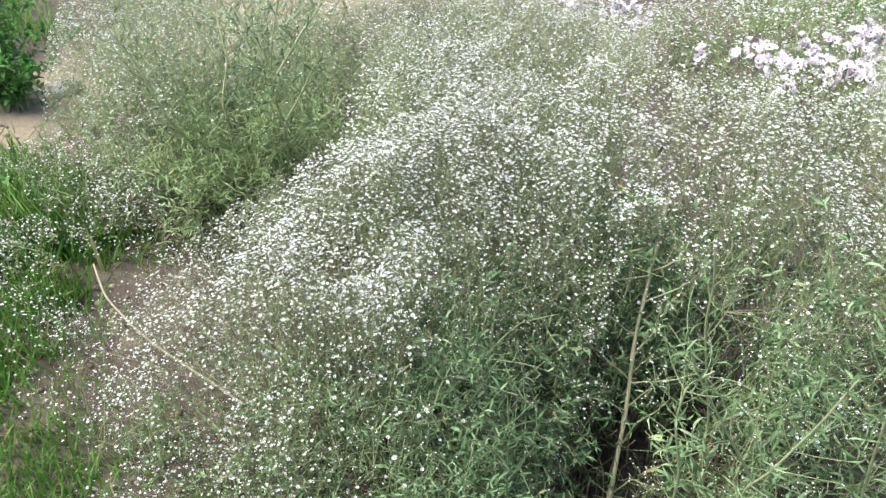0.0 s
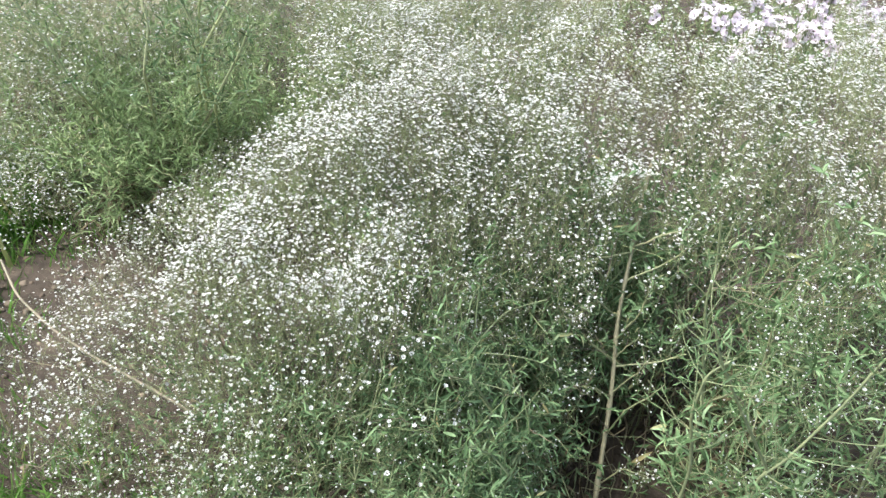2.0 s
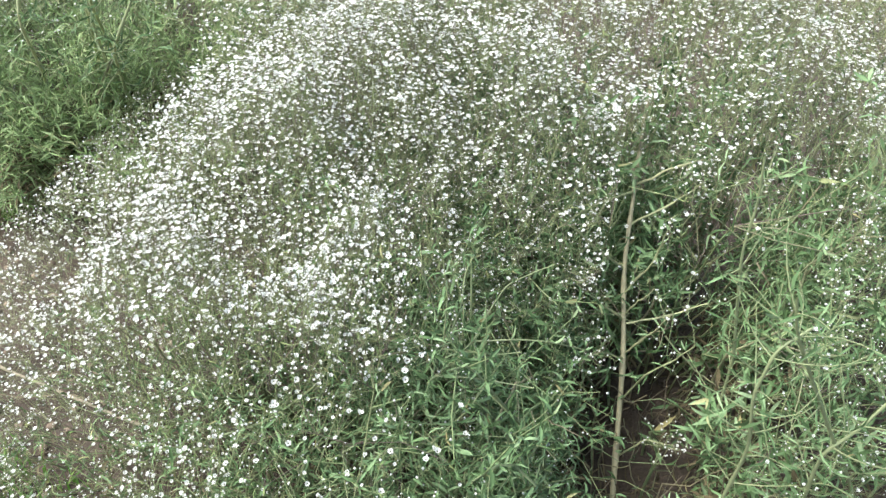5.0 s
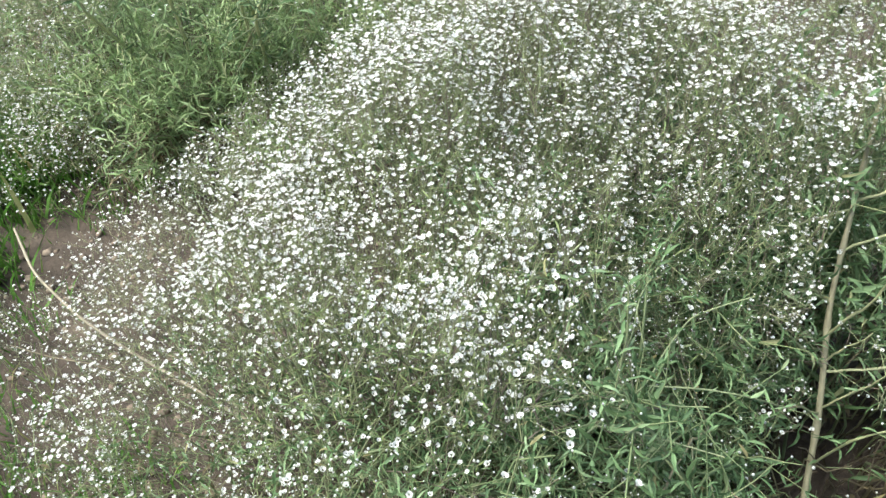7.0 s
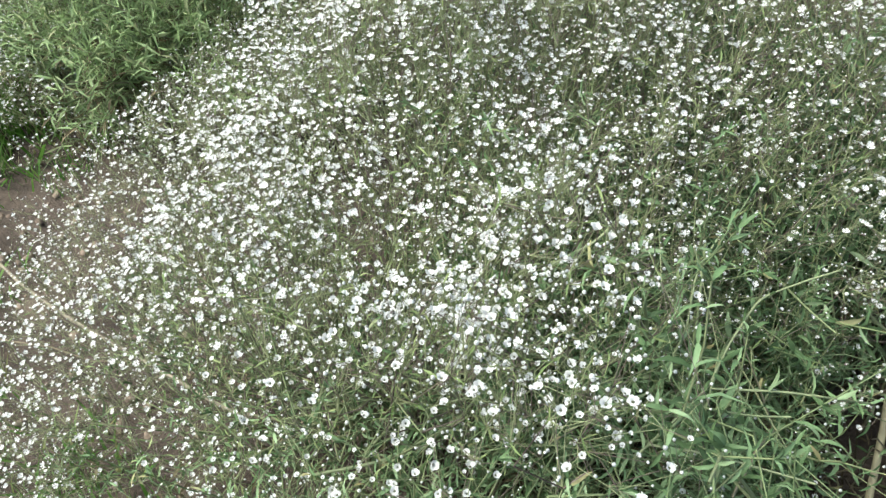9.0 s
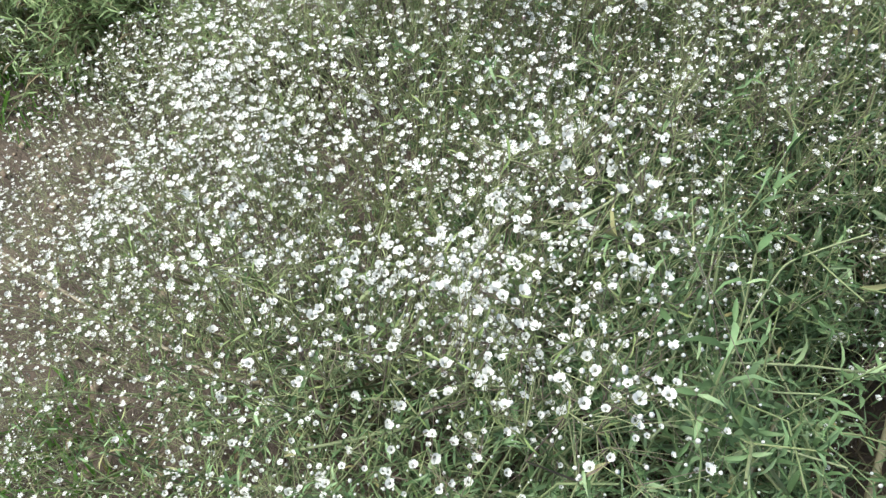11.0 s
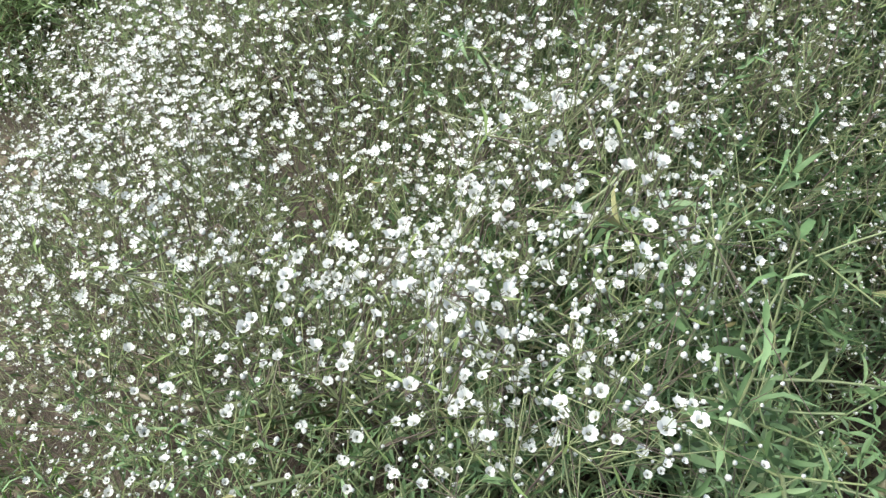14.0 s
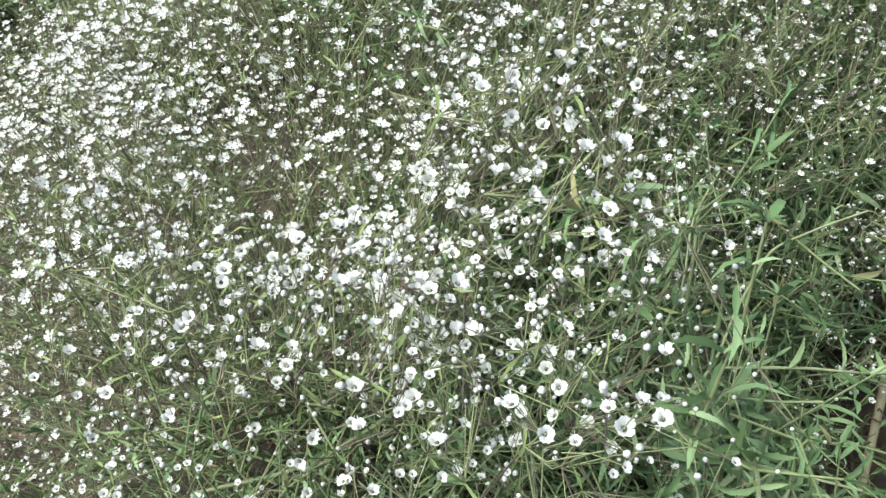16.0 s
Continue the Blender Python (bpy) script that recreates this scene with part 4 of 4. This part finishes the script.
for line in ([(0.0, 1.16, 0.6), (0.048, 1.195, 0.6), (0.088, 1.224, 0.605), (0.12, 1.265, 0.615), (0.165, 1.311, 0.625), (0.215, 1.32, 0.635), (0.25, 1.325, 0.64)],
             [(0.037, 1.221, 0.6), (0.077, 1.205, 0.6), (0.119, 1.191, 0.6), (0.15, 1.18, 0.61)],
             [(0.015, 1.172, 0.6), (0.066, 1.157, 0.6), (0.114, 1.135, 0.6), (0.15, 1.118, 0.6)],
             [(0.049, 1.25, 0.57), (0.083, 1.285, 0.62), (0.1, 1.33, 0.65), (0.13, 1.36, 0.67)],
             [(0.237, 1.397, 0.55), (0.24, 1.335, 0.57), (0.25, 1.29, 0.58)],
             [(0.09, 1.225, 0.6), (0.158, 1.214, 0.6), (0.205, 1.208, 0.59), (0.3, 1.25, 0.5)]):
    long_stem(leafy, line, 0.0013, 0.0009, pale_stem, leafy=True)
green = plants["green gypsophila with long pale stems and few flowers"]
SHRUB_STEMS = [((-0.62, 2.75), (-0.529, 2.35, 0.6), (-0.444, 2.35, 0.74), (-0.4, 2.34, 0.83)), ((-0.66, 2.8), (-0.558, 2.36, 0.67), (-0.557, 2.35, 0.84), (-0.644, 2.36, 0.99)),
               ((-0.6, 2.75), (-0.549, 2.34, 0.75), (-0.436, 2.34, 0.92), (-0.38, 2.36, 0.99)), ((-0.7, 2.8), (-0.57, 2.4, 0.7), (-0.539, 2.37, 0.87), (-0.506, 2.36, 1.0)),
               ((-0.85, 2.8), (-0.72, 2.37, 0.68), (-0.68, 2.36, 0.82), (-0.7, 2.38, 0.95)), ((-0.95, 2.8), (-0.95, 2.45, 0.6), (-0.98, 2.42, 0.75), (-1.05, 2.4, 0.9))]
for k, (a, b, c, d) in enumerate(SHRUB_STEMS):
    stout_stem(green, [(*a, 0.0), ((a[0] + b[0]) / 2, (a[1] + b[1]) / 2 + 0.06, 0.6 * b[2]), b, c, d], 0.0046, 0.0026, shrub_stem, 0.24, 80 + k, "long pale yellowish-green stem")


# ---- ground cover ----
def blade_template(rows=2):
    v, f = [], []
    for k in range(rows + 1):
        u = k / rows
        w = 0.035 * (1 - u ** 1.8)
        v += [(u * u * 0.45, -w, u), (u * u * 0.45, w, u)]
    for k in range(rows):
        a = 2 * k
        f += [(a, a + 1, a + 3), (a, a + 3, a + 2)]
    return np.array(v), np.array(f), np.zeros(len(f), dtype=int)


def grass(name, label, spots, seed):
    """Tufts of grass: each spot is x, y, spread, blades, height."""
    rng = np.random.default_rng(seed)
    bag, t = Bag(), blade_template()
    for x, y, spread, count, tall in spots:
        px, py = rng.normal(x, spread, count), rng.normal(y, spread, count)
        pos = np.stack([px, py, ground_z(px, py) - 0.004], 1)
        axis = np.stack([rng.normal(0, 0.35, count), rng.normal(0, 0.35, count), np.ones(count)], 1)
        bag.put(*scatter(t, frames_for(axis, rng.uniform(0, 6.28, count)), pos, tall * rng.uniform(0.4, 1.2, count)))
    tagged(new(name, bag.mesh(name, [grass_mat])), label, "grass", kind="stuff")


spots = [(-1.55, 2.66, 0.16, 1100, 0.2), (-1.68, 2.52, 0.1, 1200, 0.17), (-1.38, 2.14, 0.07, 500, 0.13), (-1.35, 1.82, 0.09, 300, 0.11), (-1.4, 1.9, 0.1, 250, 0.1), (-1.16, 1.5, 0.1, 260, 0.09),
         (-0.98, 1.36, 0.07, 260, 0.09), (-1.5, 2.95, 0.1, 700, 0.15), (-1.95, 2.95, 0.15, 1100, 0.15), (-1.75, 2.1, 0.15, 450, 0.12),
         (-0.8, 1.5, 0.08, 200, 0.09), (-0.6, 1.3, 0.06, 150, 0.08), (-1.5, 1.5, 0.15, 350, 0.1)]
rr = np.random.default_rng(3)
spots += [(rr.uniform(-2.4, -0.9), rr.uniform(1.1, 3.4), 0.05, 60, 0.08) for _ in range(40)]
grass("grass", "bright green grass tufts on bare soil", spots, 31)
lawn = [(rr.uniform(2.2, 5.5), rr.uniform(5.2, 8.5), 0.12, 70, 0.15) for _ in range(110)] + [(rr.uniform(-5.5, -2.6), rr.uniform(4.9, 8.0), 0.12, 45, 0.16) for _ in range(110)]
grass("lawn", "rough green lawn beyond the flower bed", lawn, 32)


def lumps(name, label, cat, count, area, sizes, mat, seed, single=False):
    """Clods or stones half sunk in the soil."""
    rng = np.random.default_rng(seed)
    bm = bmesh.new()
    bmesh.ops.create_icosphere(bm, subdivisions=2 if single else 1, radius=1)
    v = np.array([p.co[:] for p in bm.verts])
    f = np.array([[q.index for q in p.verts] for p in bm.faces])
    bm.free()
    bag = Bag()
    for _ in range(count):
        x, y = rng.uniform(*area[0]), rng.uniform(*area[1])
        s = rng.uniform(*sizes)
        w = v * (1 + 0.22 * rng.normal(0, 1, (len(v), 1))) * np.array([1, rng.uniform(0.6, 1), rng.uniform(0.45, 0.7)]) * s
        a = rng.uniform(0, 6.28)
        w = w @ np.array([[math.cos(a), -math.sin(a), 0], [math.sin(a), math.cos(a), 0], [0, 0, 1]]).T
        bag.put(w + np.array([x, y, float(ground_z(x, y)) + 0.15 * s]), f, np.zeros(len(f), dtype=int))
    return tagged(new(name, bag.mesh(name, [mat], single)), label, cat, kind="" if single else "stuff")


lumps("soil_clods", "small crumbly clods of brown soil", "soil", 1500, ((-2.3, 0.4), (0.9, 3.6)), (0.004, 0.016), clod_mat, 41)
def litter(label, count, area, seed):
    """Withered leaves and bits of stalk strewn on the soil under the plants."""
    rng = np.random.default_rng(seed)
    x, y = rng.uniform(*area[0], count), rng.uniform(*area[1], count)
    pos = np.stack([x, y, ground_z(x, y) + rng.uniform(0.002, 0.03, count)], 1)
    axis = np.stack([rng.normal(0, 1, count), rng.normal(0, 1, count), rng.normal(0.15, 0.2, count)], 1)
    bag = Bag()
    bag.put(*scatter(LEAVES_FAR[1], frames_for(axis, rng.uniform(0, 6.28, count)), pos, rng.uniform(0.02, 0.06, count)))
    a = np.stack([rng.uniform(*area[0], 160), rng.uniform(*area[1], 160), rng.uniform(0.0, 0.04, 160)], 1)
    b = a + np.stack([rng.normal(0, 0.1, 160), rng.normal(0, 0.1, 160), rng.uniform(0.0, 0.12, 160)], 1)
    bag.put(*tubes(a, b, np.full(160, 0.0016), np.full(160, 0.001), rng.normal(0, 0.012, a.shape), 4))
    tagged(new("leaf_litter", bag.mesh("leaf_litter", [dry_leaf])), label, "leaf litter", kind="stuff")


litter("withered brown leaves and broken stalks under the plants", 1300, ((-0.3, 1.1), (0.9, 1.7)), 43)
lumps("stone", "pale cream stone lying on bare soil", "stone", 1, ((-2.11, -2.1), (4.08, 4.09)), (0.09, 0.092), stone_mat, 42, True)


# ---- pale pink flowers among the white ----
def pink_flowers(label, x, y, z, count, seed):
    rng = np.random.default_rng(seed)
    base = np.array([x, y, float(ground_z(x, y)) - 0.004])
    plant = new("pink_flower")
    plant.location = base
    tagged(plant, label, "flowering plant", "pink flowers")
    lv = Bag()
    tt = [flower_template(c, True, 50 + k) for k, c in enumerate((0.0, 0.15, 0.3))]
    shared = [mesh_from("blossom", t[0], [t[1]], [pink_petal, calyx_mat, heart_mat], t[2]) for t in tt]
    for k in range(count):
        tip = np.array([x + rng.normal(0, 0.085), y + rng.normal(0, 0.06), z + rng.normal(0, 0.03)])
        line = curve_to(base + rng.normal(0, 0.02, 3) * np.array([1, 1, 0]), tip, rng, 8)
        v, q = rod(line, np.linspace(0.003, 0.0015, 8), 5)
        child("stem", mesh_from("stem", v, [q], [stem_o], smooth=True), plant)
        b, g, o, s = pairs(rng, line, 0.06, 0.1, 0.05)
        leaf_set(rng, b, g, o, s, lv, LEAVES_FAR)
        for j in range(6):
            p = tip + rng.normal(0, 0.016, 3) + np.array([0, 0, 0.01])
            v, f, ix = tubes(tip[None] - np.array([0, 0, 0.02]), p[None], np.array([0.001]), np.array([0.0007]))
            child("flower_stalk", mesh_from("flower_stalk", v, [f], [stem_o]), plant)
            rot = frames_for(unit(p - tip + np.array([0, -0.01, 0.02]))[None], np.array([rng.uniform(0, 6.28)]))[0]
            ob = child("blossom", shared[j % 3], plant)
            ob.matrix_basis = Matrix([[*rot[c], p[c]] for c in range(3)] + [[0, 0, 0, 1]]) @ Matrix.Scale(rng.uniform(0.011, 0.015), 4)
    child("leaves", lv.mesh("leaves", [leaf_i], True), plant, kind="stuff")


pink_flowers("pale pink flower cluster rising from white gypsophila", 1.1, 2.5, 0.78, 15, 61)
pink_flowers("pale pink flower cluster rising from white gypsophila", 1.47, 2.62, 0.83, 18, 62)
pink_flowers("pale pink flower cluster rising from white gypsophila", 1.36, 2.3, 0.8, 5, 64)
pink_flowers("faded white and pink flower cluster behind gypsophila", 0.62, 2.97, 0.84, 12, 63)
pink_flowers("faded white and pink flower cluster behind gypsophila", 0.38, 3.05, 0.86, 9, 65)
pink_flowers("pale pink flower cluster rising from white gypsophila", 1.16, 2.36, 0.79, 10, 66)


# ---- dark green weeds beside the path ----
def weed(label, x, y, tall, count, seed):
    rng = np.random.default_rng(seed)
    base = np.array([x, y, float(ground_z(x, y)) - 0.004])
    plant = new("leafy_weed")
    plant.location = base
    tagged(plant, label, "weed", "leafy weeds")
    lv = Bag()
    broad = [leaf_template(4, w, a, 0.25) for w, a in ((0.26, 0.35), (0.22, 0.6))]
    for k in range(count):
        a, d = rng.uniform(0, 6.28), rng.uniform(0.05, 0.42) * min(1.0, tall / 0.5)
        tip = base + np.array([math.cos(a) * d, math.sin(a) * d, tall * rng.uniform(0.5, 1.0) * (1 - 0.4 * d)])
        line = curve_to(base + rng.normal(0, 0.06, 3) * np.array([1, 1, 0]), tip, rng, 8)
        v, q = rod(line, np.linspace(0.004, 0.0015, 8), 5)
        child("stem", mesh_from("stem", v, [q], [stem_o], smooth=True), plant)
        leaf_set(rng, *pairs(rng, line, 0.03, 0.06, 0.05), lv, broad)
        d2 = unit(rng.normal(0, 1, (8, 3)) + np.array([0, 0, 0.6]))
        leaf_set(rng, np.repeat(tip[None], 8, 0), np.repeat(Z[None], 8, 0), d2, rng.uniform(0.03, 0.06, 8), lv, broad)
    child("leaves", lv.mesh("leaves", [weed_leaf], True), plant, kind="stuff")


weed("dark green broad-leaved weed at the edge of the path", -2.5, 3.95, 0.85, 64, 71)
weed("dark green broad-leaved weed at the edge of the path", -2.85, 4.6, 0.7, 44, 72)
weed("low bright green weed among grass", -1.85, 2.65, 0.18, 12, 74)
weed("dark green broad-leaved weed at the edge of the path", -2.28, 3.85, 0.5, 44, 73)
